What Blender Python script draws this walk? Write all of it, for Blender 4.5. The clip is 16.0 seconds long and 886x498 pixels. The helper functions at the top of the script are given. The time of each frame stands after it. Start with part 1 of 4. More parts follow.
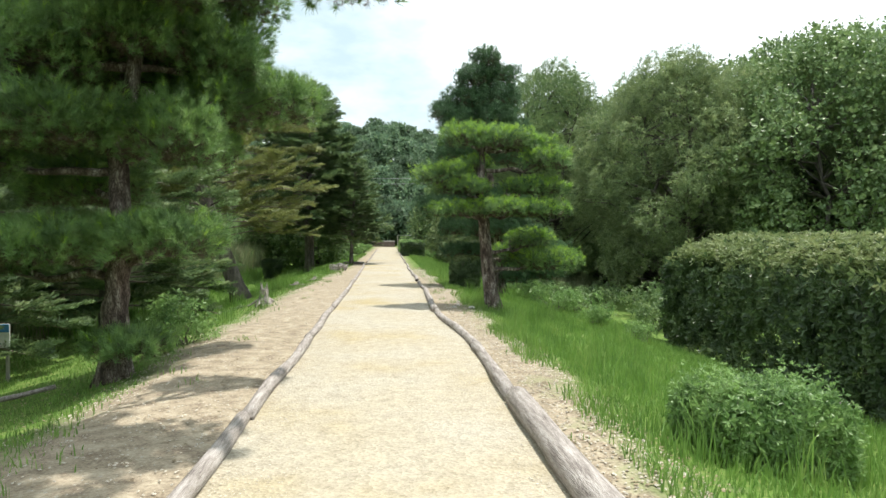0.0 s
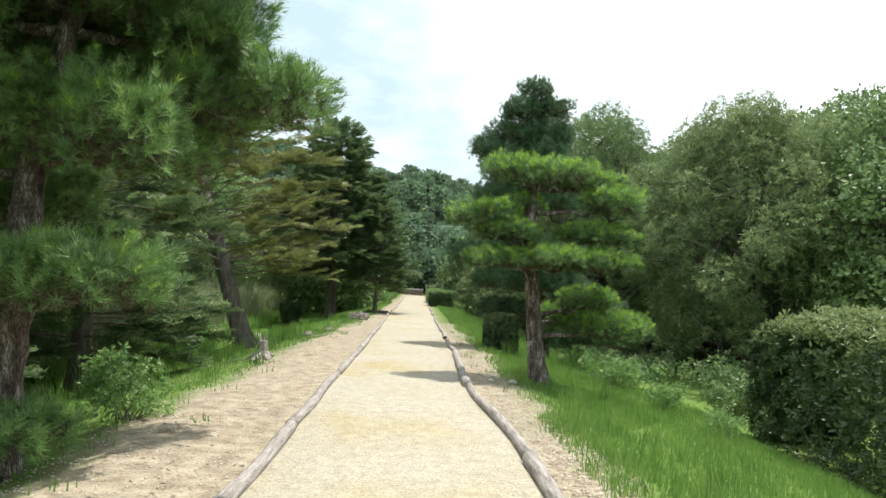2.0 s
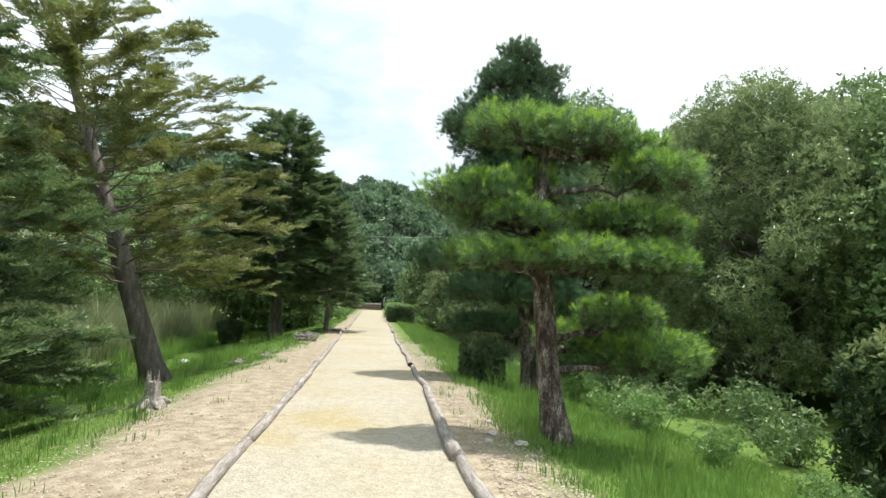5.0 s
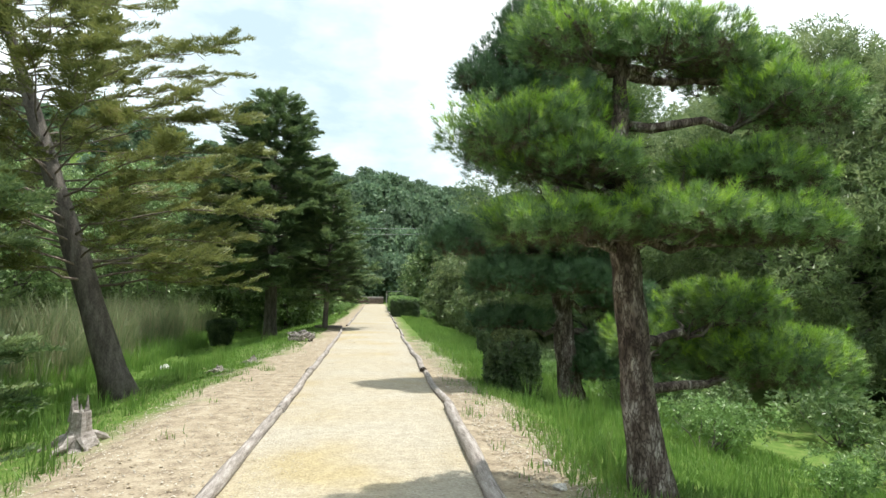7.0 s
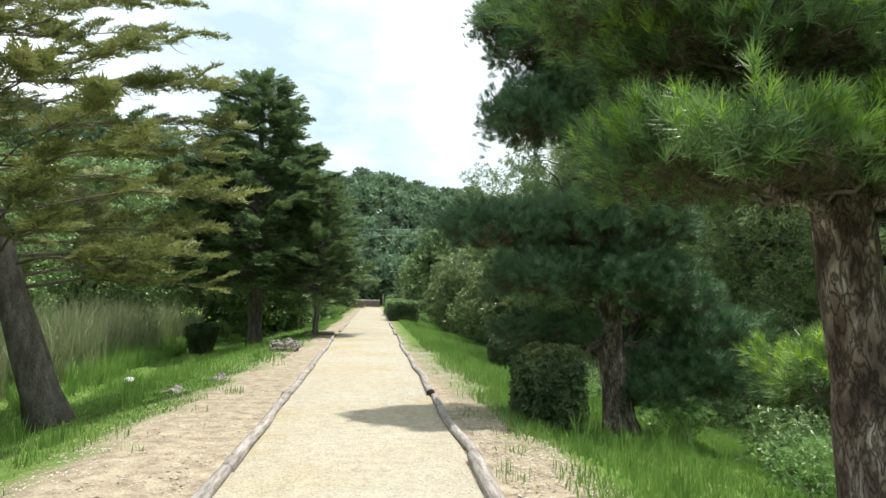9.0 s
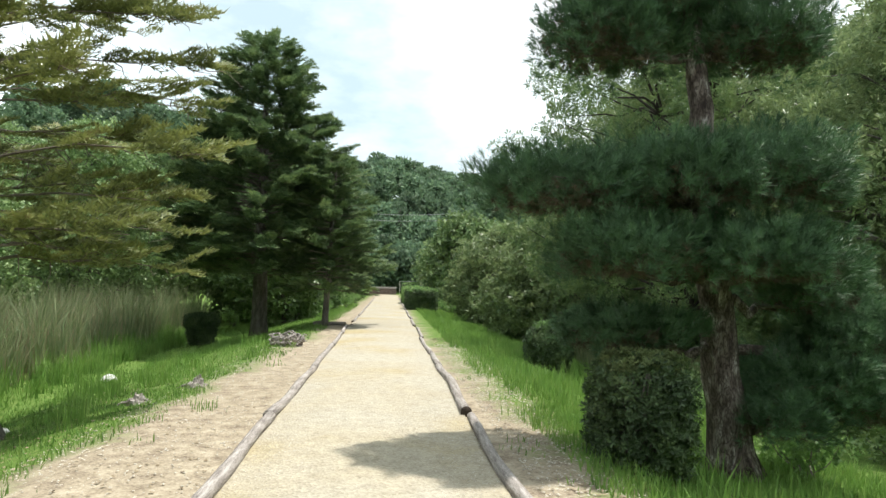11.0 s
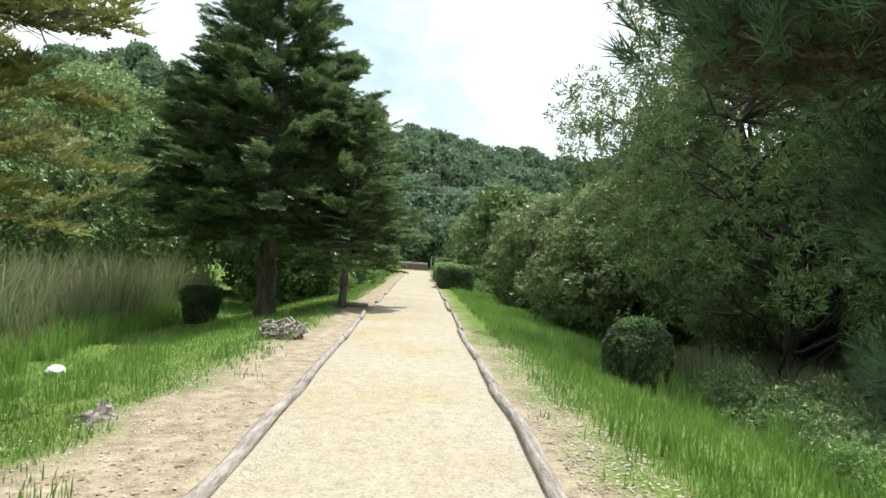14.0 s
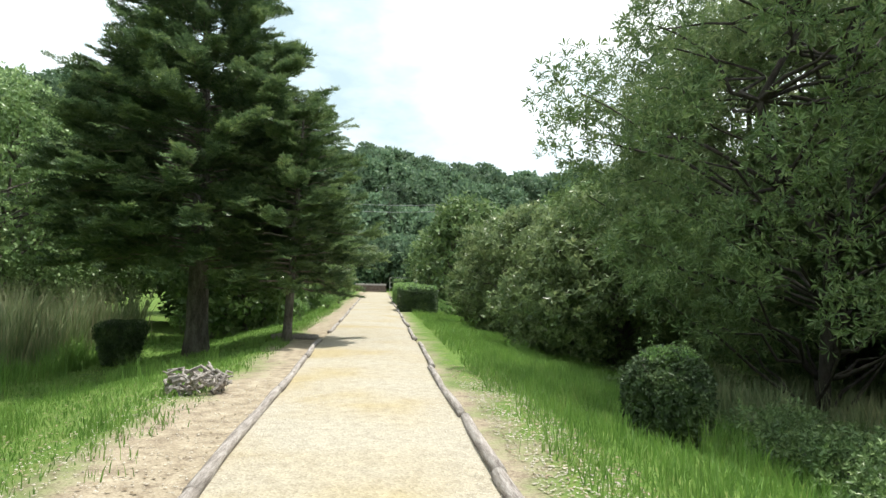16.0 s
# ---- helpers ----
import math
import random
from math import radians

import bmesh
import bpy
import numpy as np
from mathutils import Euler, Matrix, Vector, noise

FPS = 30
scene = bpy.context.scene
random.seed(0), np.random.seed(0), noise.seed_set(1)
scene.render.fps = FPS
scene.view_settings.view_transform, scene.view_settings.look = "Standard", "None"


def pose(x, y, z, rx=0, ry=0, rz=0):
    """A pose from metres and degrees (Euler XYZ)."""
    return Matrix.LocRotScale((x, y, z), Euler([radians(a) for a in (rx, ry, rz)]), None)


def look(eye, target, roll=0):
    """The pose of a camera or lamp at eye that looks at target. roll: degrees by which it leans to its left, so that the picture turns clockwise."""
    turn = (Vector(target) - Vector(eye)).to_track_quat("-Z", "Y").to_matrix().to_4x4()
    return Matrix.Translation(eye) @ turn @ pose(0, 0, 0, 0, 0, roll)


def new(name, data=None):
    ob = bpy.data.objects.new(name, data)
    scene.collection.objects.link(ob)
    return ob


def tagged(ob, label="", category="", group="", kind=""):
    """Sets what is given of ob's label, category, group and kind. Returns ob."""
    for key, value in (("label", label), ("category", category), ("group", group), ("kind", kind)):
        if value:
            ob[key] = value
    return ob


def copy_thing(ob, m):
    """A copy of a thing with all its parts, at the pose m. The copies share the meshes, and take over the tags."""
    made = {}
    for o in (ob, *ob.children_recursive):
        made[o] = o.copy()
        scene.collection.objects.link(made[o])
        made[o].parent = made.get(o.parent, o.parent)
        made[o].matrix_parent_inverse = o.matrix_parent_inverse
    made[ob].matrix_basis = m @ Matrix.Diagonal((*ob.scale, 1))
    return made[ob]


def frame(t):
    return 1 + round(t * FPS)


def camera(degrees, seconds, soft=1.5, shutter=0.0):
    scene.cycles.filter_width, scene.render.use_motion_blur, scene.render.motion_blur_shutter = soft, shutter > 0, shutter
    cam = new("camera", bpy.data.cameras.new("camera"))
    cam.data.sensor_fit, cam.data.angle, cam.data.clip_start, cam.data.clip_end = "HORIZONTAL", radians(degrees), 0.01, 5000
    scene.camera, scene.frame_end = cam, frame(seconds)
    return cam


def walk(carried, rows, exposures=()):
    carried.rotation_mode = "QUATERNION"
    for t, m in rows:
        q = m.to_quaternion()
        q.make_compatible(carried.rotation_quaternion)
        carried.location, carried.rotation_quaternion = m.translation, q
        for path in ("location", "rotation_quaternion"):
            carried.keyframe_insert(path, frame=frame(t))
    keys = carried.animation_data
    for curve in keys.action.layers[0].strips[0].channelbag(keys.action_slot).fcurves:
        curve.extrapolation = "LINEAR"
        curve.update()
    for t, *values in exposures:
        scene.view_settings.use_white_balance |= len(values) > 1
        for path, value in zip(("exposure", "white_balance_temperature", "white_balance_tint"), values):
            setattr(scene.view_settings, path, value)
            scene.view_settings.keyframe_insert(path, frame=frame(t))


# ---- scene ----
cam = camera(66.2, 16.0)
METRES, EYE, TILT, LEAN, TURN = 22.0, 1.5, -1.0, 0.0, -4.5
ROWS = [
    (0.0, 0.0, 0.0, 0.0, -0.0, 0.0, -0.0),
    (0.5, -0.003, 0.0325, 0.0015, -0.23, -0.34, -0.59),
    (1.0, -0.0025, 0.0635, 0.0027, 0.17, 1.85, -1.73),
    (1.5, -0.007, 0.0957, 0.0034, 1.68, 3.1, -2.8),
    (2.0, -0.0076, 0.1271, 0.0045, 2.36, 4.15, -3.22),
    (2.5, -0.0134, 0.1586, 0.004, 3.95, 1.48, -2.75),
    (3.0, -0.0123, 0.1878, 0.0064, 4.81, 1.95, -2.81),
    (3.5, -0.0149, 0.2162, 0.0062, 2.29, 3.5, -3.13),
    (4.0, -0.0147, 0.2475, 0.0065, -0.59, 5.54, -3.5),
    (6.5, -0.0332, 0.4002, 0.0076, -0.81, 5.05, -1.23),
    (7.0, -0.0329, 0.4309, 0.0085, -0.98, 4.78, -0.92),
    (7.5, -0.039, 0.4592, 0.0079, -1.37, 4.39, -0.86),
    (8.0, -0.0386, 0.491, 0.0088, -2.16, 4.25, -1.29),
    (8.5, -0.0447, 0.5229, 0.0094, -2.32, 4.07, -1.85),
    (9.0, -0.0423, 0.5553, 0.0105, -1.29, 5.03, -1.04),
    (11.5, -0.0541, 0.71, 0.0114, 0.22, 3.86, -1.43),
    (12.0, -0.0539, 0.7416, 0.0123, -0.32, 5.37, -2.17),
    (12.5, -0.0608, 0.7728, 0.012, -0.04, 3.47, -3.22),
    (13.0, -0.0612, 0.8043, 0.013, 1.7, 2.62, -3.58),
    (13.5, -0.0677, 0.8356, 0.0127, 2.73, 1.38, -3.84),
    (14.0, -0.0678, 0.8672, 0.0142, 2.63, 1.9, -3.16),
    (14.5, -0.0753, 0.8984, 0.0144, 2.41, 2.15, -2.0),
    (15.0, -0.075, 0.9302, 0.0152, 2.72, 2.81, -0.93),
    (15.5, -0.0795, 0.9603, 0.0152, 0.36, 2.83, -1.33),
    (16.0, -0.0784, 0.9925, 0.0161, -0.85, 3.7, -1.17),
]
walk(cam, [(t, pose(0, 0, EYE, TILT, LEAN, TURN) @ pose(METRES * x, METRES * y, METRES * z, 90 + pitch, roll, yaw)) for t, x, y, z, yaw, pitch, roll in ROWS], [(0.0, 0.15), (16.0, 0.15)])

# ---------------- world, sun ----------------
SUN = Vector((0.29, 0.17, 1.0)).normalized()
sun = new("sun", bpy.data.lights.new("sun", "SUN"))
sun.data.energy, sun.data.angle, sun.data.color = 5.0, radians(0.6), (1.0, 0.95, 0.87)
sun.matrix_world = look(SUN * 60, (0, 0, 0))

world = bpy.data.worlds.new("sky")
scene.world = world
world.use_nodes = True
wn, wl = world.node_tree.nodes, world.node_tree.links
wn.clear()
w_out = wn.new("ShaderNodeOutputWorld")
w_bg = wn.new("ShaderNodeBackground")
w_sky = wn.new("ShaderNodeTexSky")
w_sky.sky_type, w_sky.sun_disc = "NISHITA", False
w_sky.sun_elevation = math.asin(SUN.z)
w_sky.sun_rotation = math.atan2(SUN.x, SUN.y)
w_sky.air_density, w_sky.dust_density = 1.0, 2.5
w_co = wn.new("ShaderNodeTexCoord")
w_map = wn.new("ShaderNodeMapping")
w_map.inputs["Scale"].default_value = (1.6, 1.6, 3.6)
w_map.inputs["Location"].default_value = (0.35, 0.1, 0.45)
w_noise = wn.new("ShaderNodeTexNoise")
w_noise.inputs["Scale"].default_value, w_noise.inputs["Detail"].default_value = 1.7, 7.0
w_noise.inputs["Roughness"].default_value = 0.55
w_ramp = wn.new("ShaderNodeValToRGB")
w_ramp.color_ramp.elements[0].position, w_ramp.color_ramp.elements[1].position = 0.33, 0.70
w_mix = wn.new("ShaderNodeMixRGB")
w_mix.inputs["Color2"].default_value = (13.5, 13.8, 14.0, 1)
w_haze = wn.new("ShaderNodeMixRGB")
w_haze.inputs["Fac"].default_value = 0.8
w_haze.inputs["Color2"].default_value = (6.2, 7.9, 8.4, 1)
wl.new(w_co.outputs["Generated"], w_map.inputs["Vector"])
wl.new(w_map.outputs["Vector"], w_noise.inputs["Vector"])
wl.new(w_noise.outputs["Fac"], w_ramp.inputs["Fac"])
wl.new(w_ramp.outputs["Color"], w_mix.inputs["Fac"])
wl.new(w_sky.outputs["Color"], w_haze.inputs["Color1"])
wl.new(w_haze.outputs["Color"], w_mix.inputs["Color1"])
wl.new(w_mix.outputs["Color"], w_bg.inputs["Color"])
w_bg.inputs["Strength"].default_value = 0.12
wl.new(w_bg.outputs["Background"], w_out.inputs["Surface"])

# ---------------- materials ----------------
def mat_new(name):
    m = bpy.data.materials.new(name)
    m.use_nodes = True
    n = m.node_tree.nodes
    return m, n, m.node_tree.links, n["Principled BSDF"]


def ramp_node(n, cols, stops=None):
    r = n.new("ShaderNodeValToRGB")
    e = r.color_ramp.elements
    while len(e) < len(cols):
        e.new(0.5)
    for i, c in enumerate(cols):
        e[i].position = stops[i] if stops else i / (len(cols) - 1)
        e[i].color = (*c, 1)
    return r


def leaf_mat(name, cols, rough=0.5, through_light=0.3, spread=0.0, clump=2.2, weight=0.6, sat=0.83):
    """Leaves: colour varies from leaf to leaf and in larger drifts; light passes through."""
    m, n, l, b = mat_new(name)
    geo, co = n.new("ShaderNodeNewGeometry"), n.new("ShaderNodeTexCoord")
    big = n.new("ShaderNodeTexNoise")
    big.inputs["Scale"].default_value, big.inputs["Detail"].default_value = clump, 3.0
    l.new(co.outputs["Object"], big.inputs["Vector"])
    mx = n.new("ShaderNodeMixRGB")
    mx.inputs["Fac"].default_value = weight
    wide = n.new("ShaderNodeMapRange")
    wide.inputs["From Min"].default_value, wide.inputs["From Max"].default_value = 0.3, 0.7
    l.new(big.outputs["Fac"], wide.inputs["Value"])
    l.new(geo.outputs["Random Per Island"], mx.inputs["Color1"])
    l.new(wide.outputs["Result"], mx.inputs["Color2"])
    r = ramp_node(n, cols)
    l.new(mx.outputs["Color"], r.inputs["Fac"])
    ob = n.new("ShaderNodeObjectInfo")
    hsv = n.new("ShaderNodeHueSaturation")
    val = n.new("ShaderNodeMapRange")
    val.inputs["To Min"].default_value, val.inputs["To Max"].default_value = 1 - spread, 1 + spread
    l.new(ob.outputs["Random"], val.inputs["Value"])
    l.new(val.outputs["Result"], hsv.inputs["Value"])
    hsv.inputs["Saturation"].default_value = sat
    l.new(r.outputs["Color"], hsv.inputs["Color"])
    l.new(hsv.outputs["Color"], b.inputs["Base Color"])
    b.inputs["Roughness"].default_value = rough
    b.inputs["Specular IOR Level"].default_value = 0.4
    tr = n.new("ShaderNodeBsdfTranslucent")
    l.new(hsv.outputs["Color"], tr.inputs["Color"])
    ms = n.new("ShaderNodeMixShader")
    ms.inputs["Fac"].default_value = through_light
    l.new(b.outputs["BSDF"], ms.inputs[1])
    l.new(tr.outputs["BSDF"], ms.inputs[2])
    l.new(ms.outputs["Shader"], n["Material Output"].inputs["Surface"])
    return m


def rough_mat(name, cols, scale=6.0, stretch=(1, 1, 1), bump=0.4, dist=0.02, rough=0.9, fine=60.0):
    """Bark, wood, stone: two scales of noise in colour and relief."""
    m, n, l, b = mat_new(name)
    co, mp = n.new("ShaderNodeTexCoord"), n.new("ShaderNodeMapping")
    mp.inputs["Scale"].default_value = stretch
    l.new(co.outputs["Object"], mp.inputs["Vector"])
    a, f = n.new("ShaderNodeTexNoise"), n.new("ShaderNodeTexNoise")
    a.inputs["Scale"].default_value, a.inputs["Detail"].default_value = scale, 6.0
    f.inputs["Scale"].default_value, f.inputs["Detail"].default_value = fine, 4.0
    mx = n.new("ShaderNodeMixRGB")
    mx.inputs["Fac"].default_value = 0.4
    for q in (a, f):
        l.new(mp.outputs["Vector"], q.inputs["Vector"])
    l.new(a.outputs["Fac"], mx.inputs["Color1"])
    l.new(f.outputs["Fac"], mx.inputs["Color2"])
    r = ramp_node(n, cols, [0.32 + 0.36 * i / (len(cols) - 1) for i in range(len(cols))])
    l.new(mx.outputs["Color"], r.inputs["Fac"])
    l.new(r.outputs["Color"], b.inputs["Base Color"])
    bp = n.new("ShaderNodeBump")
    bp.inputs["Strength"].default_value, bp.inputs["Distance"].default_value = bump, dist
    l.new(mx.outputs["Color"], bp.inputs["Height"])
    l.new(bp.outputs["Normal"], b.inputs["Normal"])
    b.inputs["Roughness"].default_value = rough
    b.inputs["Specular IOR Level"].default_value = 0.25
    return m


M_PINE = leaf_mat("pine needles", [(0.052, 0.115, 0.042), (0.095, 0.205, 0.054), (0.19, 0.36, 0.068), (0.30, 0.47, 0.085)], 0.45, 0.22, 0, 5.0, 0.65)
M_PINE_DEEP = leaf_mat("long pine needles", [(0.060, 0.125, 0.040), (0.115, 0.245, 0.055), (0.210, 0.400, 0.070), (0.340, 0.540, 0.095)], 0.45, 0.25, 0, 4.0, 0.65)
M_PINE_NEW = leaf_mat("fresh pine shoots", [(0.16, 0.32, 0.05), (0.30, 0.50, 0.07), (0.52, 0.70, 0.10)], 0.45, 0.35, 0, 6.0, 0.6, 1.0)
# pine green darkened so the colour itself carries the shade
M_PINE_SHADED = leaf_mat("shaded pine needles", [(0.038, 0.108, 0.043), (0.069, 0.174, 0.057), (0.123, 0.268, 0.081)], 0.45, 0.2, 0, 5.0, 0.65)
# dry needles below the pads, with the underside shade mixed into their colour
M_PINE_UNDER = leaf_mat("dry and shaded needles", [(0.07, 0.06, 0.03), (0.12, 0.09, 0.045), (0.08, 0.09, 0.04)], 0.6, 0.2)
M_FIR = leaf_mat("fir needles", [(0.048, 0.099, 0.043), (0.085, 0.162, 0.055), (0.155, 0.248, 0.068), (0.265, 0.362, 0.092)], 0.45, 0.35)
M_FIR_OLD = leaf_mat("thinning fir needles", [(0.085, 0.104, 0.047), (0.158, 0.193, 0.062), (0.26, 0.295, 0.082), (0.225, 0.20, 0.09)], 0.5, 0.35, sat=0.95)
M_LEAF = leaf_mat("broad leaves", [(0.074, 0.139, 0.046), (0.125, 0.231, 0.062), (0.208, 0.333, 0.085), (0.333, 0.444, 0.123)], 0.4, 0.27, 0.18)
M_LEAF_PALE = leaf_mat("pale broad leaves", [(0.070, 0.124, 0.049), (0.140, 0.218, 0.074), (0.234, 0.320, 0.105), (0.374, 0.437, 0.161)], 0.35, 0.4, 0.12)
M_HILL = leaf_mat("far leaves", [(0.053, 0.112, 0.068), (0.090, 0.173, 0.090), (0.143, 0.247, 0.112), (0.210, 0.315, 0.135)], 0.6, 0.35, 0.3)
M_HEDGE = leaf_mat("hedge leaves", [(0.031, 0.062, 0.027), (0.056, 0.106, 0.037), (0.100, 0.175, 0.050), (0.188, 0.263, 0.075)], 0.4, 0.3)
# lighter for young shoots, and for sun painted onto the top leaves
M_HEDGE_TOP = leaf_mat("sunlit hedge top and young shoots", [(0.112, 0.188, 0.050), (0.213, 0.288, 0.088), (0.325, 0.362, 0.125)], 0.45, 0.4)
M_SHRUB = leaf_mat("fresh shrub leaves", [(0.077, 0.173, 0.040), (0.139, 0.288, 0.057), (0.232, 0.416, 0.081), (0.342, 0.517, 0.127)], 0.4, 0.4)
M_GRASS = leaf_mat("grass blades", [(0.085, 0.18, 0.03), (0.14, 0.29, 0.042), (0.21, 0.38, 0.055), (0.33, 0.42, 0.11)], 0.5, 0.4, sat=0.9)
M_REED = leaf_mat("reed blades", [(0.110, 0.188, 0.062), (0.204, 0.281, 0.110), (0.296, 0.344, 0.156), (0.406, 0.375, 0.204)], 0.5, 0.4)
def bark_mat():
    """Pine bark: grey-brown plates parted by dark cracks, with pale flaked spots."""
    m, n, l, b = mat_new("pine bark")
    co, mp = n.new("ShaderNodeTexCoord"), n.new("ShaderNodeMapping")
    mp.inputs["Scale"].default_value = (1, 1, 0.36)
    l.new(co.outputs["Object"], mp.inputs["Vector"])
    wn_, pl, fl = n.new("ShaderNodeTexNoise"), n.new("ShaderNodeTexVoronoi"), n.new("ShaderNodeTexNoise")
    wn_.inputs["Scale"].default_value, wn_.inputs["Detail"].default_value = 14, 5
    mv = n.new("ShaderNodeMixRGB")
    mv.inputs["Fac"].default_value = 0.22
    l.new(mp.outputs["Vector"], wn_.inputs["Vector"])
    l.new(mp.outputs["Vector"], mv.inputs["Color1"])
    l.new(wn_.outputs["Color"], mv.inputs["Color2"])
    pl.feature = "DISTANCE_TO_EDGE"
    pl.inputs["Scale"].default_value = 22
    l.new(mv.outputs["Color"], pl.inputs["Vector"])
    fl.inputs["Scale"].default_value, fl.inputs["Detail"].default_value = 10, 6
    l.new(mp.outputs["Vector"], fl.inputs["Vector"])
    cr = ramp_node(n, [(0.25, 0.21, 0.19), (1, 1, 1)], [0.0, 0.2])
    l.new(pl.outputs["Distance"], cr.inputs["Fac"])
    base = ramp_node(n, [(0.07, 0.05, 0.042), (0.16, 0.125, 0.105), (0.27, 0.225, 0.195), (0.55, 0.50, 0.46)], [0.34, 0.45, 0.54, 0.63])
    l.new(fl.outputs["Fac"], base.inputs["Fac"])
    mu = n.new("ShaderNodeMixRGB")
    mu.blend_type = "MULTIPLY"
    mu.inputs["Fac"].default_value = 1.0
    l.new(base.outputs["Color"], mu.inputs["Color1"])
    l.new(cr.outputs["Color"], mu.inputs["Color2"])
    l.new(mu.outputs["Color"], b.inputs["Base Color"])
    bp = n.new("ShaderNodeBump")
    bp.inputs["Strength"].default_value, bp.inputs["Distance"].default_value = 1.0, 0.04
    l.new(mu.outputs["Color"], bp.inputs["Height"])
    l.new(bp.outputs["Normal"], b.inputs["Normal"])
    b.inputs["Roughness"].default_value = 0.9
    return m


M_STRAW = leaf_mat("dry stalks", [(0.22, 0.18, 0.09), (0.34, 0.29, 0.16), (0.44, 0.38, 0.24)], 0.6, 0.2)
M_BARK = bark_mat()
M_BARK_DARK = rough_mat("dark bark", [(0.05, 0.045, 0.04), (0.14, 0.125, 0.11), (0.27, 0.25, 0.225)], 8, (1, 1, 0.3), 0.9, 0.03)
# darker variant of the dark bark, for the willow only
M_BARK_DARKER = rough_mat("darker bark", [(0.025, 0.022, 0.018), (0.06, 0.052, 0.045), (0.11, 0.10, 0.09)], 8, (1, 1, 0.3), 0.9, 0.03)
M_TWIG = rough_mat("grey twigs", [(0.10, 0.08, 0.065), (0.2, 0.17, 0.14), (0.30, 0.27, 0.23)], 8)
M_LOG = rough_mat("weathered log", [(0.13, 0.11, 0.10), (0.32, 0.29, 0.265), (0.52, 0.49, 0.46)], 5, (6, 0.6, 6), 0.7, 0.02, 0.85, 30)
# near-black colour for flat end caps, painting the shade inside an open log
M_LOG_SHADE = rough_mat("shade in log end", [(0.03, 0.025, 0.02), (0.08, 0.06, 0.045)], 20)
M_STONE = rough_mat("pale stone", [(0.30, 0.28, 0.25), (0.5, 0.48, 0.44), (0.66, 0.64, 0.6)], 9)
M_WHITE = rough_mat("white stone", [(0.55, 0.54, 0.52), (0.75, 0.74, 0.72), (0.85, 0.84, 0.82)], 9)
M_STEP = rough_mat("dark timber step", [(0.06, 0.045, 0.035), (0.13, 0.10, 0.08), (0.2, 0.16, 0.13)], 6)
M_CONCRETE = rough_mat("pale concrete", [(0.30, 0.29, 0.26), (0.42, 0.40, 0.37), (0.5, 0.48, 0.45)], 3)
M_WIRE = rough_mat("wire", [(0.25, 0.26, 0.27), (0.4, 0.4, 0.4)], 3)
M_LITTER = leaf_mat("fallen leaves", [(0.16, 0.11, 0.06), (0.30, 0.23, 0.13), (0.42, 0.34, 0.20)], 0.8, 0.1)
M_PEBBLE = leaf_mat("pebbles", [(0.30, 0.27, 0.21), (0.48, 0.43, 0.34), (0.62, 0.57, 0.47)], 0.85, 0.0)


def path_mat():
    m, n, l, b = mat_new("sandy gravel")
    co = n.new("ShaderNodeTexCoord")
    big, mid, fine = (n.new("ShaderNodeTexNoise") for _ in range(3))
    for q, s, d in ((big, 0.55, 4), (mid, 7, 5), (fine, 70, 3)):
        q.inputs["Scale"].default_value, q.inputs["Detail"].default_value = s, d
        l.new(co.outputs["Object"], q.inputs["Vector"])
    vor = n.new("ShaderNodeTexVoronoi")
    vor.inputs["Scale"].default_value = 42
    l.new(co.outputs["Object"], vor.inputs["Vector"])
    r1 = ramp_node(n, [(0.385, 0.33, 0.205), (0.395, 0.357, 0.275), (0.405, 0.378, 0.312)], [0.30, 0.44, 0.6])
    l.new(big.outputs["Fac"], r1.inputs["Fac"])
    r2 = ramp_node(n, [(0.72, 0.70, 0.66), (1.0, 1.0, 1.0), (1.16, 1.15, 1.12)], [0.3, 0.5, 0.72])
    mx = n.new("ShaderNodeMixRGB")
    mx.inputs["Fac"].default_value = 0.55
    l.new(mid.outputs["Fac"], mx.inputs["Color1"])
    l.new(fine.outputs["Fac"], mx.inputs["Color2"])
    l.new(mx.outputs["Color"], r2.inputs["Fac"])
    r3 = ramp_node(n, [(0.8, 0.78, 0.74), (1.0, 1.0, 1.0), (1.14, 1.13, 1.1)], [0.0, 0.5, 1.0])
    l.new(vor.outputs["Color"], r3.inputs["Fac"])
    m1, m2 = n.new("ShaderNodeMixRGB"), n.new("ShaderNodeMixRGB")
    for q in (m1, m2):
        q.blend_type = "MULTIPLY"
        q.inputs["Fac"].default_value = 1.0
    l.new(r1.outputs["Color"], m1.inputs["Color1"])
    l.new(r2.outputs["Color"], m1.inputs["Color2"])
    l.new(m1.outputs["Color"], m2.inputs["Color1"])
    l.new(r3.outputs["Color"], m2.inputs["Color2"])
    l.new(m2.outputs["Color"], b.inputs["Base Color"])
    bp = n.new("ShaderNodeBump")
    bp.inputs["Strength"].default_value, bp.inputs["Distance"].default_value = 0.5, 0.015
    l.new(vor.outputs["Distance"], bp.inputs["Height"])
    l.new(bp.outputs["Normal"], b.inputs["Normal"])
    b.inputs["Roughness"].default_value = 0.95
    b.inputs["Specular IOR Level"].default_value = 0.1
    return m


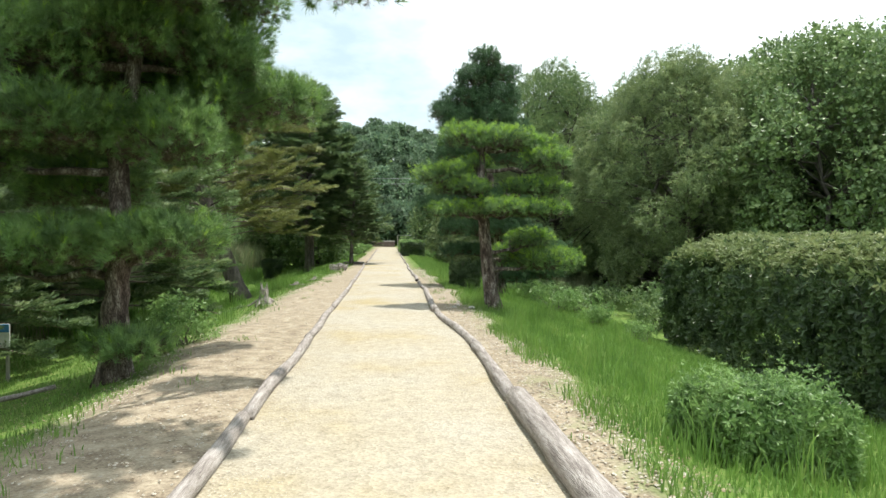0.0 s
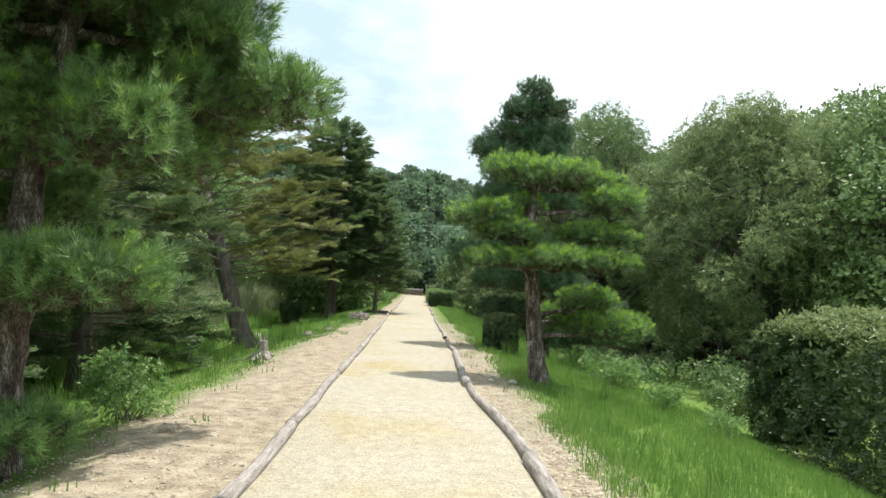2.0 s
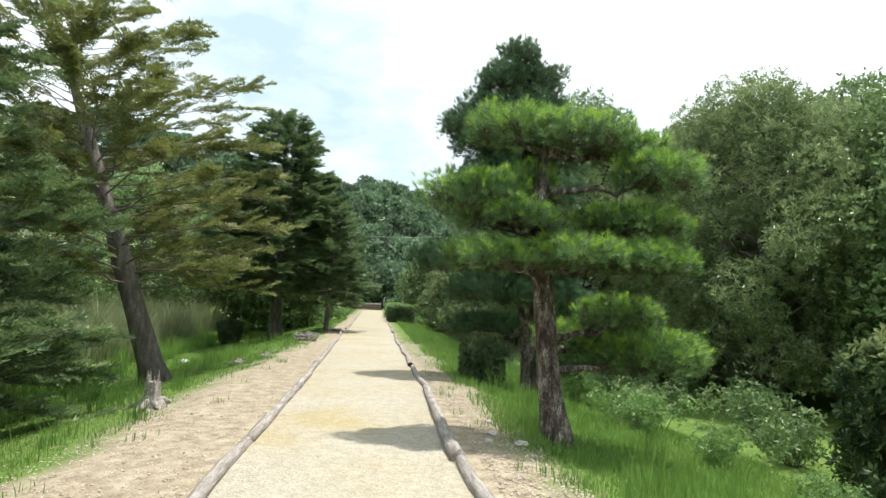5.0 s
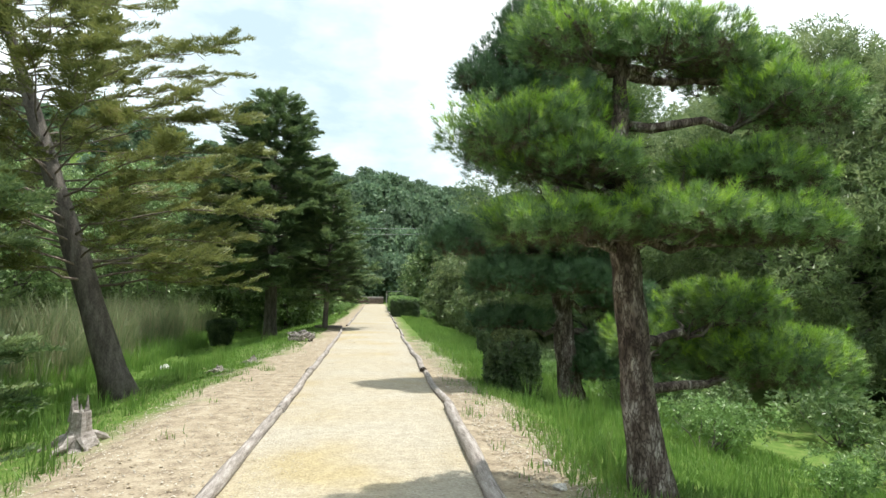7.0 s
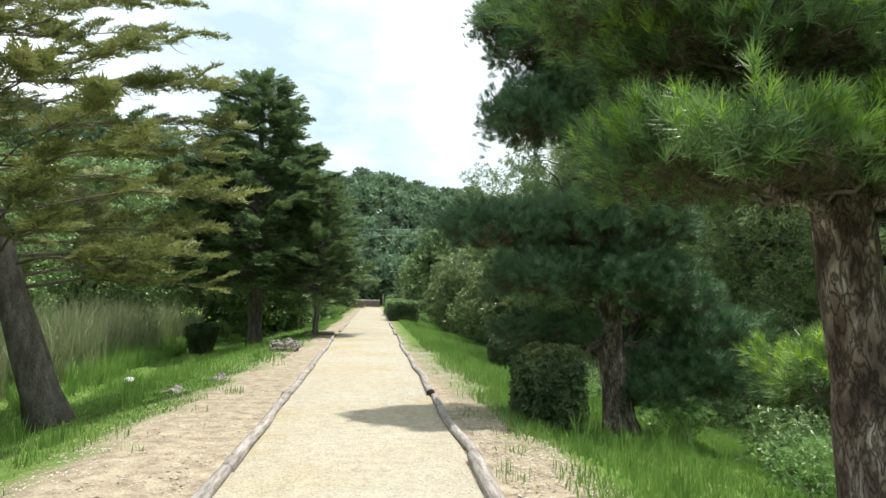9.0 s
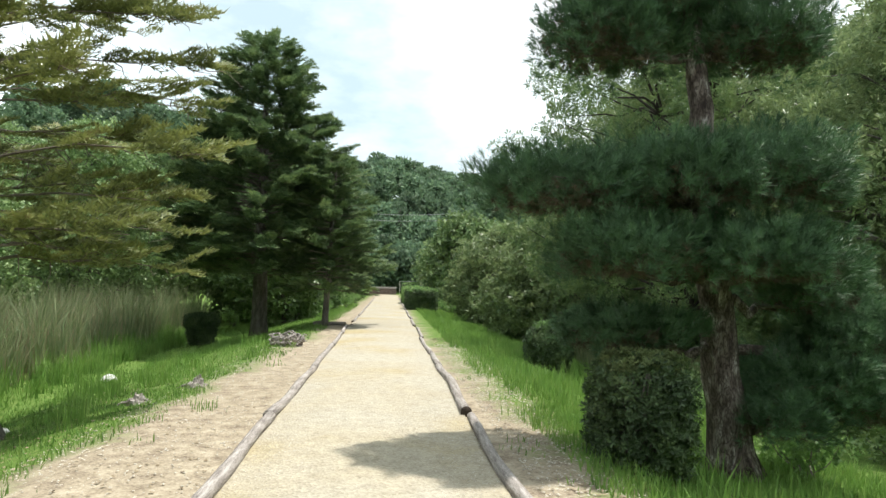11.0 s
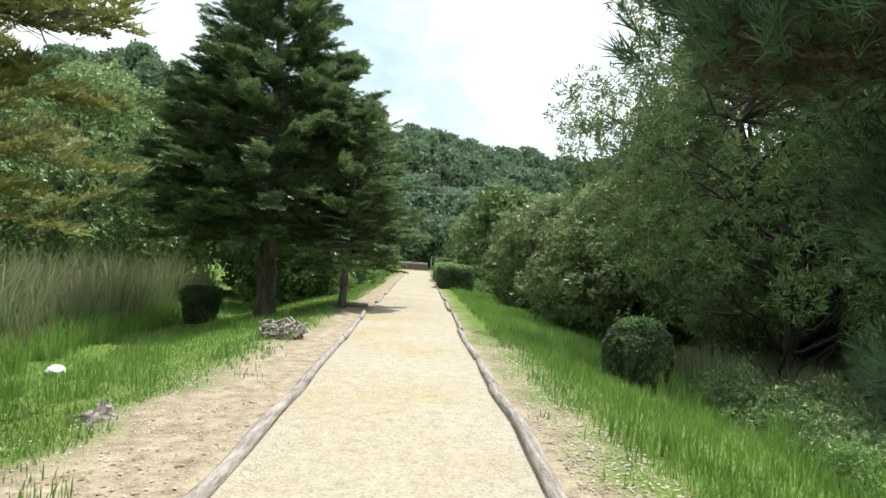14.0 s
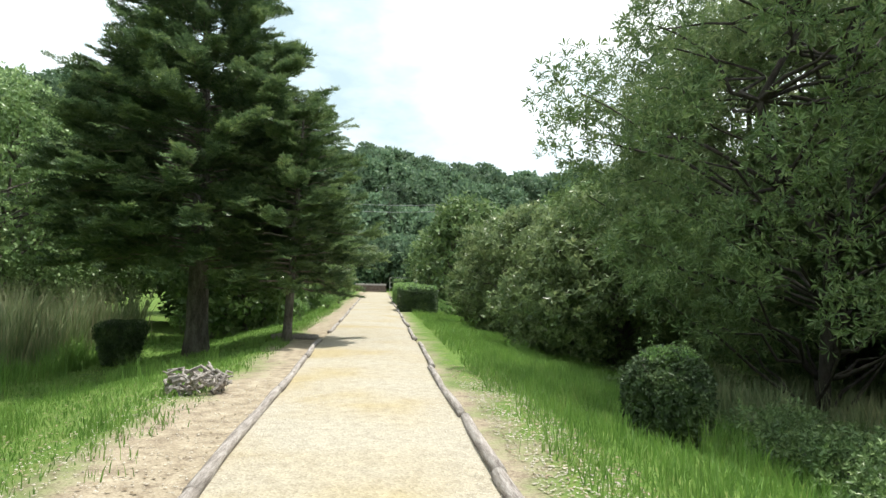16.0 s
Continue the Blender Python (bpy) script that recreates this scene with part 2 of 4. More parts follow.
def ground_mat():
    """Bare sandy verge beside the path, turning to grassy soil further out, with a ragged border."""
    m, n, l, b = mat_new("verge and soil")
    co, sep = n.new("ShaderNodeTexCoord"), n.new("ShaderNodeSeparateXYZ")
    l.new(co.outputs["Object"], sep.inputs["Vector"])
    big, mid, fine = (n.new("ShaderNodeTexNoise") for _ in range(3))
    for q, s, d in ((big, 0.8, 5), (mid, 5, 6), (fine, 45, 4)):
        q.inputs["Scale"].default_value, q.inputs["Detail"].default_value = s, d
        l.new(co.outputs["Object"], q.inputs["Vector"])
    off = n.new("ShaderNodeMath")
    off.operation = "ADD"
    off.inputs[1].default_value = 0.55
    l.new(sep.outputs["X"], off.inputs[0])
    ab = n.new("ShaderNodeMath")
    ab.operation = "ABSOLUTE"
    l.new(off.outputs[0], ab.inputs[0])
    wob = n.new("ShaderNodeMath")
    wob.operation = "MULTIPLY_ADD"
    wob.inputs[1].default_value = 1.6
    l.new(big.outputs["Fac"], wob.inputs[0])
    l.new(ab.outputs[0], wob.inputs[2])
    wob2 = n.new("ShaderNodeMath")
    wob2.operation = "MULTIPLY_ADD"
    wob2.inputs[1].default_value = 0.9
    l.new(mid.outputs["Fac"], wob2.inputs[0])
    l.new(wob.outputs[0], wob2.inputs[2])
    far = n.new("ShaderNodeMapRange")
    far.inputs["From Min"].default_value, far.inputs["From Max"].default_value = 18.0, 33.0
    far.inputs["To Max"].default_value = 0.75
    l.new(sep.outputs["Y"], far.inputs["Value"])
    wob3 = n.new("ShaderNodeMath")
    wob3.operation = "ADD"
    l.new(wob2.outputs[0], wob3.inputs[0])
    l.new(far.outputs["Result"], wob3.inputs[1])
    end = n.new("ShaderNodeMapRange")
    end.inputs["From Min"].default_value, end.inputs["From Max"].default_value = 99.0, 104.0
    end.inputs["To Max"].default_value = 5.0
    l.new(sep.outputs["Y"], end.inputs["Value"])
    wob4 = n.new("ShaderNodeMath")
    wob4.operation = "ADD"
    l.new(wob3.outputs[0], wob4.inputs[0])
    l.new(end.outputs["Result"], wob4.inputs[1])
    edge = n.new("ShaderNodeMapRange")
    edge.inputs["From Min"].default_value, edge.inputs["From Max"].default_value = 3.3, 3.9
    l.new(wob4.outputs[0], edge.inputs["Value"])
    dirt = ramp_node(n, [(0.17, 0.135, 0.10), (0.33, 0.28, 0.205), (0.45, 0.395, 0.30)], [0.34, 0.5, 0.64])
    soil = ramp_node(n, [(0.06, 0.11, 0.025), (0.11, 0.19, 0.04), (0.20, 0.22, 0.08)], [0.32, 0.5, 0.68])
    mx = n.new("ShaderNodeMixRGB")
    mx.inputs["Fac"].default_value = 0.45
    l.new(mid.outputs["Fac"], mx.inputs["Color1"])
    l.new(fine.outputs["Fac"], mx.inputs["Color2"])
    l.new(mx.outputs["Color"], dirt.inputs["Fac"])
    l.new(mx.outputs["Color"], soil.inputs["Fac"])
    out = n.new("ShaderNodeMixRGB")
    l.new(edge.outputs["Result"], out.inputs["Fac"])
    l.new(dirt.outputs["Color"], out.inputs["Color1"])
    l.new(soil.outputs["Color"], out.inputs["Color2"])
    l.new(out.outputs["Color"], b.inputs["Base Color"])
    bp = n.new("ShaderNodeBump")
    bp.inputs["Strength"].default_value, bp.inputs["Distance"].default_value = 0.45, 0.02
    l.new(mx.outputs["Color"], bp.inputs["Height"])
    l.new(bp.outputs["Normal"], b.inputs["Normal"])
    b.inputs["Roughness"].default_value = 0.95
    b.inputs["Specular IOR Level"].default_value = 0.1
    return m


M_PATH, M_GROUND = path_mat(), ground_mat()

# ---------------- mesh tools ----------------
RNG = np.random.default_rng(7)


def mesh_of(name, v, f, mats, idx=None, smooth=False):
    """A mesh from arrays of vertices and triangles (or quads)."""
    v, f = np.asarray(v, np.float32), np.asarray(f, np.int32)
    me = bpy.data.meshes.new(name)
    k = f.shape[1]
    me.vertices.add(len(v))
    me.vertices.foreach_set("co", v.ravel())
    me.loops.add(len(f) * k)
    me.loops.foreach_set("vertex_index", f.ravel())
    me.polygons.add(len(f))
    me.polygons.foreach_set("loop_start", np.arange(0, len(f) * k, k, dtype=np.int32))
    for m in mats:
        me.materials.append(m)
    if idx is not None:
        me.polygons.foreach_set("material_index", np.asarray(idx, np.int32))
    me.polygons.foreach_set("use_smooth", np.full(len(f), smooth))
    me.update(calc_edges=True)
    return me


def piece(name, me, parent=None, label=""):
    ob = new(name, me)
    ob.parent = parent
    return tagged(ob, label)


def merge(chunks):
    """Joins (vertices, faces) chunks into one pair of arrays."""
    vs, fs, o = [], [], 0
    for v, f in chunks:
        vs.append(v)
        fs.append(np.asarray(f) + o)
        o += len(v)
    return np.concatenate(vs), np.concatenate(fs)


def scatter(tv, tf, pos, rot, scale):
    """Template (tv, tf) set at each pos with 3x3 rot and scale."""
    n, k = len(pos), len(tv)
    v = np.einsum("nij,kj->nki", rot, tv) * np.asarray(scale).reshape(n, 1, -1) + pos[:, None, :]
    f = tf[None] + (np.arange(n) * k)[:, None, None]
    return v.reshape(-1, 3), f.reshape(-1, tf.shape[1])


def frames_from(z, spin):
    """Rotations whose third axis is z, turned by spin about it."""
    z = z / (np.linalg.norm(z, axis=1, keepdims=True) + 1e-9)
    h = np.where(np.abs(z[:, 2:3]) > 0.95, np.array([[1.0, 0, 0]]), np.array([[0, 0, 1.0]]))
    x = np.cross(h, z)
    x /= np.linalg.norm(x, axis=1, keepdims=True) + 1e-9
    y = np.cross(z, x)
    c, s = np.cos(spin)[:, None], np.sin(spin)[:, None]
    return np.stack([x * c + y * s, y * c - x * s, z], axis=2)


def tube(pts, radii, sides=7, wob=0.0, cap=True):
    """A tapered limb along a line of points, as triangles."""
    pts, radii = np.asarray(pts, float), np.asarray(radii, float)
    d = np.gradient(pts, axis=0)
    r = frames_from(d, np.zeros(len(pts)))
    # keep the rings from twisting
    for i in range(1, len(pts)):
        x = r[i - 1][:, 0] - r[i][:, 2] * np.dot(r[i - 1][:, 0], r[i][:, 2])
        x /= np.linalg.norm(x) + 1e-9
        r[i][:, 0], r[i][:, 1] = x, np.cross(r[i][:, 2], x)
    a = np.arange(sides) * 2 * np.pi / sides
    ring = np.stack([np.cos(a), np.sin(a), 0 * a], 1)
    k = 1 + wob * RNG.uniform(-1, 1, (len(pts), sides, 1))
    v = (np.einsum("nij,kj->nki", r, ring) * radii[:, None, None] * k + pts[:, None]).reshape(-1, 3)
    f = []
    for i in range(len(pts) - 1):
        for j in range(sides):
            p, q = i * sides + j, i * sides + (j + 1) % sides
            f += [(p, q, q + sides), (p, q + sides, p + sides)]
    if cap:
        v = np.concatenate([v, pts[:1], pts[-1:]])
        e, o = len(v) - 2, (len(pts) - 1) * sides
        for j in range(sides):
            f += [(e, (j + 1) % sides, j), (e + 1, o + j, o + (j + 1) % sides)]
    return v, np.array(f)


def bend(a, b, n=6, sag=0.0, wob=0.05):
    """A slightly crooked line from a to b."""
    a, b = np.asarray(a, float), np.asarray(b, float)
    t = np.linspace(0, 1, n)[:, None]
    p = a + (b - a) * t
    p[1:-1] += RNG.normal(0, wob, (n - 2, 3)) * np.linalg.norm(b - a) * 0.5
    p[:, 2] += sag * np.sin(np.pi * t[:, 0])
    return p


def sstep(a, b, x):
    t = np.clip((x - a) / (b - a), 0, 1)
    return t * t * (3 - 2 * t)


def ground_z(x, y):
    """Height of the ground: a raised level path bed, falling away on both sides; a hill beyond its end."""
    x, y = np.asarray(x, float), np.asarray(y, float)
    right = -0.21 * np.clip(x - 1.7, 0, 5.2) - 0.04 * np.clip(x - 6.9, 0, 8)
    left = -0.235 * np.clip(-x - 2.4, 0, 4.2)
    z = right + left
    z = z + 0.02 * np.sin(1.7 * x + 0.6 * y) * sstep(1.4, 2.6, np.abs(x)) + 0.03 * np.sin(0.9 * y + 0.7 * x) * sstep(2.2, 4, np.abs(x))
    z = z + (20.4 - 0.14 * np.clip(x, -60, 60)) * sstep(102, 158, y + 0.10 * np.abs(x)) + 5 * sstep(20, 55, np.abs(x + 3)) * sstep(-10, 40, y)
    return z - 0.012


def gz(x, y):
    return float(ground_z(x, y))


# ---------------- ground, path ----------------
def axis_points(fine_a, fine_b, step, far_a, far_b):
    mid = np.arange(fine_a, fine_b + 1e-6, step)
    lo = fine_a - np.geomspace(0.5, fine_a - far_a, 26)[::-1]
    hi = fine_b + np.geomspace(0.5, far_b - fine_b, 26)
    return np.concatenate([lo, mid, hi])


gx, gy = axis_points(-11, 11, 0.22, -600, 600), axis_points(-3, 62, 0.3, -600, 900)
X, Y = np.meshgrid(gx, gy)
Z = ground_z(X, Y)
bumpy = np.array([[noise.noise(Vector((x * 1.3, y * 1.3, 0))) for x in gx] for y in gy])
Z = Z + 0.022 * bumpy * sstep(1.25, 1.9, np.abs(X + 0.1)) - 0.05 * (np.abs(X + 0.1) < 0.95) * (Y < 101) * (Y > -8)
gi = np.arange(len(gx) * len(gy)).reshape(len(gy), len(gx))
gf = np.stack([gi[:-1, :-1], gi[:-1, 1:], gi[1:, 1:], gi[1:, :-1]], -1).reshape(-1, 4)
ground = new("ground", mesh_of("ground", np.stack([X, Y, Z], -1).reshape(-1, 3), gf, [M_GROUND], smooth=True))
tagged(ground, "sandy bare verge falling to green grassy banks", "ground", kind="structure")

LOG_L = lambda y: -1.17 - 0.0045 * np.maximum(y - 14, 0) - 0.12 * np.exp(-((y - 37) / 4.0) ** 2) + 0.012 * np.sin(y * 0.8)
LOG_R = lambda y: 1.13 - 0.22 * sstep(9, 14, y) + 0.10 * np.exp(-((y - 18.5) / 1.6) ** 2) + 0.09 * np.exp(-((y - 25.3) / 1.2) ** 2) + 0.02 * np.sin(y * 0.9)

py = np.concatenate([np.arange(-9, 46, 0.4), np.arange(46, 104, 2.0)])
pv, nx = [], 15
for y in py:
    a, b = LOG_L(y) + 0.02, LOG_R(y) - 0.02
    for i in range(nx):
        u = i / (nx - 1)
        x = a + (b - a) * u
        pv.append((x, y, 0.018 * (1 - (2 * u - 1) ** 2) + 0.006 + 0.008 * noise.noise(Vector((x * 2, y * 0.6, 3)))))
pi_ = np.arange(len(pv)).reshape(len(py), nx)
pf = np.stack([pi_[:-1, :-1], pi_[:-1, 1:], pi_[1:, 1:], pi_[1:, :-1]], -1).reshape(-1, 4)
path = new("path", mesh_of("path", pv, pf, [M_PATH], smooth=True))
tagged(path, "cream sandy gravel footpath between edging logs", "path", kind="structure")


def blob_rock(r, flat, seed, mat):
    bm = bmesh.new()
    bmesh.ops.create_icosphere(bm, subdivisions=3, radius=r)
    for v in bm.verts:
        k = 1 + 0.35 * noise.noise(v.co * (1.6 / r) + Vector((seed, 0, 0))) + 0.12 * noise.noise(v.co * (5 / r))
        v.co *= k
        v.co.z *= flat
    me = bpy.data.meshes.new("rock")
    bm.to_mesh(me)
    bm.free()
    me.materials.append(mat)
    return me


# edging logs, each its own thing, laid end to end
def edging_log(side, y0, y1, r, lift=0.0, taper=0.85, proud=0.0, dark_caps=False):
    fn = LOG_L if side < 0 else LOG_R
    ys = np.linspace(y0, y1, max(5, int((y1 - y0) / 0.35)))
    ph = RNG.uniform(0, 6)
    xs = fn(ys) + 0.009 * np.sin(ys * 1.9 + ph) + proud
    zs = np.full_like(ys, r * 0.55 + lift) + 0.012 * np.sin(ys * 2.3 + ph)
    rr = np.linspace(r, r * taper, len(ys)) * (1 + 0.06 * np.sin(ys * 3.1 + ph))
    v, f = tube(np.stack([xs, ys, zs], 1), rr, 11, 0.035)
    idx = np.zeros(len(f), int)
    idx[-22:] = int(dark_caps)
    ob = new("edging_log", mesh_of("edging_log", v, f, [M_LOG, M_LOG_SHADE], idx, True))
    return tagged(ob, "weathered grey log edging half sunk beside the gravel path", "log", "edging logs along the path")


for y0, y1, r, pr in ((-4.0, 1.2, 0.07, 0), (1.25, 5.6, 0.068, 0), (5.62, 9.9, 0.065, 0.01), (9.92, 14.1, 0.062, -0.01), (14.15, 18.2, 0.06, 0), (18.25, 22.4, 0.06, 0.02),
                      (22.42, 26.6, 0.06, 0), (26.63, 30.8, 0.056, -0.01), (30.83, 34.6, 0.052, 0), (34.65, 38.2, 0.055, 0.03)):
    edging_log(-1, y0, y1, r, 0, 0.9, pr)
for y0, y1, r, pr in ((-4.0, 1.4, 0.10, 0), (1.45, 6.05, 0.115, 0.02), (6.1, 9.0, 0.075, 0), (9.05, 13.4, 0.065, 0.02), (13.45, 18.6, 0.075, 0.0), (18.65, 22.6, 0.055, 0.03),
                      (22.72, 27.0, 0.064, 0), (27.05, 29.2, 0.058, 0.02), (29.25, 33.4, 0.05, -0.02), (33.45, 37.8, 0.048, 0.03)):
    edging_log(1, y0, y1, r, 0, 0.9, pr, y0 == 22.72)
for k in range(9):
    edging_log(-1, 40.6 + 4.6 * k, 44.4 + 4.6 * k, 0.055)
    edging_log(1, 38.6 + 4.8 * k, 42.4 + 4.8 * k, 0.055)
cross = tube(bend((-1.45, 38.6, 0.06), (-2.6, 38.9, 0.03), 6), np.full(6, 0.065), 10, 0.04)
tagged(new("fallen_log", mesh_of("fallen_log", *cross, [M_LOG, M_LOG_SHADE], smooth=True)), "short dark log lying across the grass edge", "log")

# ---------------- foliage templates ----------------
def tuft_template(n=15, length=1.0, width=0.05, open_=0.85):
    """A shoot of long needles spraying up and out."""
    v, f = [], []
    for i in range(n):
        a = i * 2.399963
        lean = open_ * (0.15 + 1.15 * math.sqrt((i + 0.5) / n))
        d = np.array([math.cos(a) * math.sin(lean), math.sin(a) * math.sin(lean), math.cos(lean)])
        s = np.cross(d, [0, 0, 1.0])
        s /= np.linalg.norm(s) + 1e-9
        b = np.array([0, 0, -0.35 + 0.5 * RNG.uniform()])
        o = len(v)
        v += [b - s * width * 0.5, b + s * width * 0.5, b + d * length * RNG.uniform(0.8, 1.15)]
        f.append((o, o + 1, o + 2))
    return np.array(v), np.array(f)


TUFT = tuft_template()
ROSETTE = tuft_template(20, 1.0, 0.06, 0.85)


def leaf_template(n=5, w=0.42):
    """A few pointed folded leaves on one twig end."""
    v, f = [], []
    for i in range(n):
        a = i * 2.399963 + RNG.uniform(-0.3, 0.3)
        lean = RNG.uniform(0.5, 1.5)
        d = np.array([math.cos(a) * math.sin(lean), math.sin(a) * math.sin(lean), math.cos(lean)])
        s = np.cross(d, [0, 0, 1.0])
        s /= np.linalg.norm(s) + 1e-9
        b = d * 0.12
        o = len(v)
        mid = b + d * 0.5 + np.array([0, 0, 0.06])
        v += [b, mid - s * w * 0.5, b + d * RNG.uniform(0.9, 1.2) - np.array([0, 0, 0.1]), mid + s * w * 0.5]
        f += [(o, o + 1, o + 2), (o, o + 2, o + 3)]
    return np.array(v), np.array(f)


LEAVES = leaf_template()
LEAVES_SLIM = leaf_template(6, 0.26)
LEAVES_FAR = leaf_template(3, 0.6)


def spray_template():
    """A flat fir spray along +x: side twigs set with short needles."""
    v, f = [], []
    for i in range(9):
        t = (i + 0.6) / 9.5
        for sgn in (-1, 1):
            ln = 0.40 * (1 - t) ** 0.8 * min(1, 0.4 + 2.5 * t) + 0.06
            b = np.array([t * 0.95, 0, RNG.uniform(-0.03, 0.03)])
            d = np.array([0.62, sgn * 0.78, RNG.uniform(-0.1, 0.25)])
            for k in range(4):
                c = b + d * ln * (k + 0.35) / 4.0
                for s2 in (-1, 1):
                    nd = np.array([0.75 * d[0] - s2 * 0.55 * d[1], 0.75 * d[1] + s2 * 0.55 * d[0], RNG.uniform(-0.1, 0.6)])
                    side = np.cross(nd, RNG.normal(0, 0.5, 3) + (0, 0, 1))
                    side /= np.linalg.norm(side) + 1e-9
                    L = 0.15 * RNG.uniform(0.6, 1.3)
                    o = len(v)
                    v += [c - side * 0.022, c + side * 0.022, c + nd * L]
                    f.append((o, o + 1, o + 2))
    return np.array(v), np.array(f)


SPRAY = spray_template()


def empty_thing(name, loc, label, category, group=""):
    e = new(name)
    e.location = loc
    e.empty_display_size = 0.2
    return tagged(e, label, category, group)


# ---------------- pines ----------------
def pine(loc, trunk, radii, pads, label, mat, tuft=0.12, dens=1.0, limb_r=0.05, fresh=0.0):
    """A garden pine: crooked trunk, limbs reaching to flat pads of needle tufts. Pads: x, y, z, rx, ry, rz from the base."""
    th = empty_thing("pine_tree", loc, label, "tree", "pines beside the path")
    tp = np.array(trunk, float)
    t = np.linspace(0, len(tp) - 1, 26)
    line = np.stack([np.interp(t, range(len(tp)), tp[:, i]) for i in range(3)], 1)
    line[1:-1] = (line[:-2] + line[1:-1] * 2 + line[2:]) / 4
    line[1:-1, :2] += RNG.normal(0, 0.012, (24, 2))
    rr = np.interp(t, range(len(radii)), radii)
    rr[0] *= 1.35
    rr[1] *= 1.12
    piece("trunk", mesh_of("trunk", *tube(line, rr, 16, 0.07), [M_BARK], smooth=True), th, "flaking grey-brown pine bark")
    limbs = []
    for x, y, z, rx, ry, rz in pads:
        c = np.array((x, y, z))
        h = np.clip(z - 0.25, line[2, 2], line[-2, 2])
        s = line[np.argmin(np.abs(line[:, 2] - h))]
        L = bend(s, c - (0, 0, rz * 0.6), 7, -0.04, 0.06)
        piece("limb", mesh_of("limb", *tube(L, np.linspace(limb_r, limb_r * 0.4, 7), 8, 0.08), [M_BARK], smooth=True), th)
        for k in range(9):
            a = RNG.uniform(0, 6.28)
            e = c + np.array([math.cos(a) * rx * 0.8, math.sin(a) * ry * 0.8, rz * RNG.uniform(-0.3, 0.25)])
            limbs.append(tube(bend(L[RNG.integers(3, 7)], e, 5, -0.03, 0.1), np.linspace(limb_r * 0.35, 0.006, 5), 5))
        # rosettes of needles set over lumpy shoots; old brown needles, coloured darker for shade, hang below
        n = int(dens * 1700 * rx * ry * (1 + 1.2 * rz))
        ph, kl = RNG.uniform(0, 6.28, 2), 7.0
        a, q = RNG.uniform(0, 6.28, n), np.sqrt(RNG.uniform(0.0, 1, n))
        rim = 1 + 0.17 * np.sin(3 * a + ph[0]) + 0.10 * np.sin(7 * a + ph[1])
        px, py_ = np.cos(a) * q * rx * rim, np.sin(a) * q * ry * rim
        lump = np.sin(px * kl * 1.7 + ph[0] * 2) * np.sin(py_ * kl * 1.9 + ph[1]) + 0.5 * np.sin(px * kl * 3.7 + ph[1]) * np.sin(py_ * kl * 4.1)
        deep = RNG.uniform(0, 1, n) ** 1.4
        pz = rz * (0.85 * np.sqrt(1 - 0.85 * q * q) + 0.5 * lump - 1.25 * deep)
        pos = c + np.stack([px, py_, pz], 1)
        up = np.stack([np.cos(a) * q * 0.8, np.sin(a) * q * 0.8, 0.95 - 0.7 * deep], 1) + RNG.normal(0, 0.24, (n, 3))
        v1, f1 = scatter(*ROSETTE, pos, frames_from(up, RNG.uniform(0, 6.28, n)), tuft * RNG.uniform(0.75, 1.25, (n, 1)))
        kind = np.where((deep < 0.3) & (RNG.uniform(size=n) < fresh), 2, 0)
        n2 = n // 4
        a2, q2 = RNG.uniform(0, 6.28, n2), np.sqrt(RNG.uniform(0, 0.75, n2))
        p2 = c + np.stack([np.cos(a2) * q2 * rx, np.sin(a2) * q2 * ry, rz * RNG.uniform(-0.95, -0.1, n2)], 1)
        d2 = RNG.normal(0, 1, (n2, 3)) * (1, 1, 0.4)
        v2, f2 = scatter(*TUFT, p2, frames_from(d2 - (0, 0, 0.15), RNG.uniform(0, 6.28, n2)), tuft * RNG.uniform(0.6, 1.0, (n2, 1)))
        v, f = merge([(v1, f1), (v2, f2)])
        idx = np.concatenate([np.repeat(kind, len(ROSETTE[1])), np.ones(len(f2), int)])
        piece("needle_pad", mesh_of("needle_pad", v, f, [mat, M_PINE_UNDER, M_PINE_NEW], idx), th)
    tagged(piece("twigwork", mesh_of("twigwork", *merge(limbs), [M_BARK_DARK], smooth=True), th, "fine dark crooked twigs"), kind="stuff")
    return th


# first pine at the right
bx, by = 2.28, 15.05
pine((bx, by, gz(bx, by)), [(0.06, 0.0, -0.1), (-0.12, 0.0, 1.1), (-0.2, 0.0, 2.1), (-0.29, 0.0, 2.6), (-0.22, 0.06, 3.25), (-0.16, 0.1, 4.1)], [0.18, 0.135, 0.125, 0.095, 0.07, 0.03],
     [(-0.75, -0.2, 2.24, 0.72, 0.62, 0.16), (0.1, -0.3, 2.3, 0.72, 0.65, 0.17), (0.95, -0.15, 2.27, 0.72, 0.6, 0.17), (-0.64, -0.1, 2.75, 0.62, 0.55, 0.17), (-1.05, 0.0, 3.02, 0.63, 0.55, 0.25),
      (-0.59, 0.1, 3.9, 0.55, 0.5, 0.25), (0.24, 0.0, 3.85, 0.66, 0.55, 0.25), (1.2, -0.1, 3.37, 0.56, 0.5, 0.24), (0.94, 0.3, 3.76, 0.57, 0.5, 0.18), (0.95, 0.1, 2.78, 0.73, 0.55, 0.18),
      (0.96, 0.6, 1.59, 0.55, 0.55, 0.2), (1.35, 0.4, 1.12, 0.83, 0.6, 0.25), (0.5, 0.9, 1.25, 0.5, 0.5, 0.2), (-0.3, 0.5, 3.3, 0.45, 0.45, 0.18)],
     "clipped garden pine with tiered bright green needle pads", M_PINE, 0.088, 1.75, 0.05, 0.6)
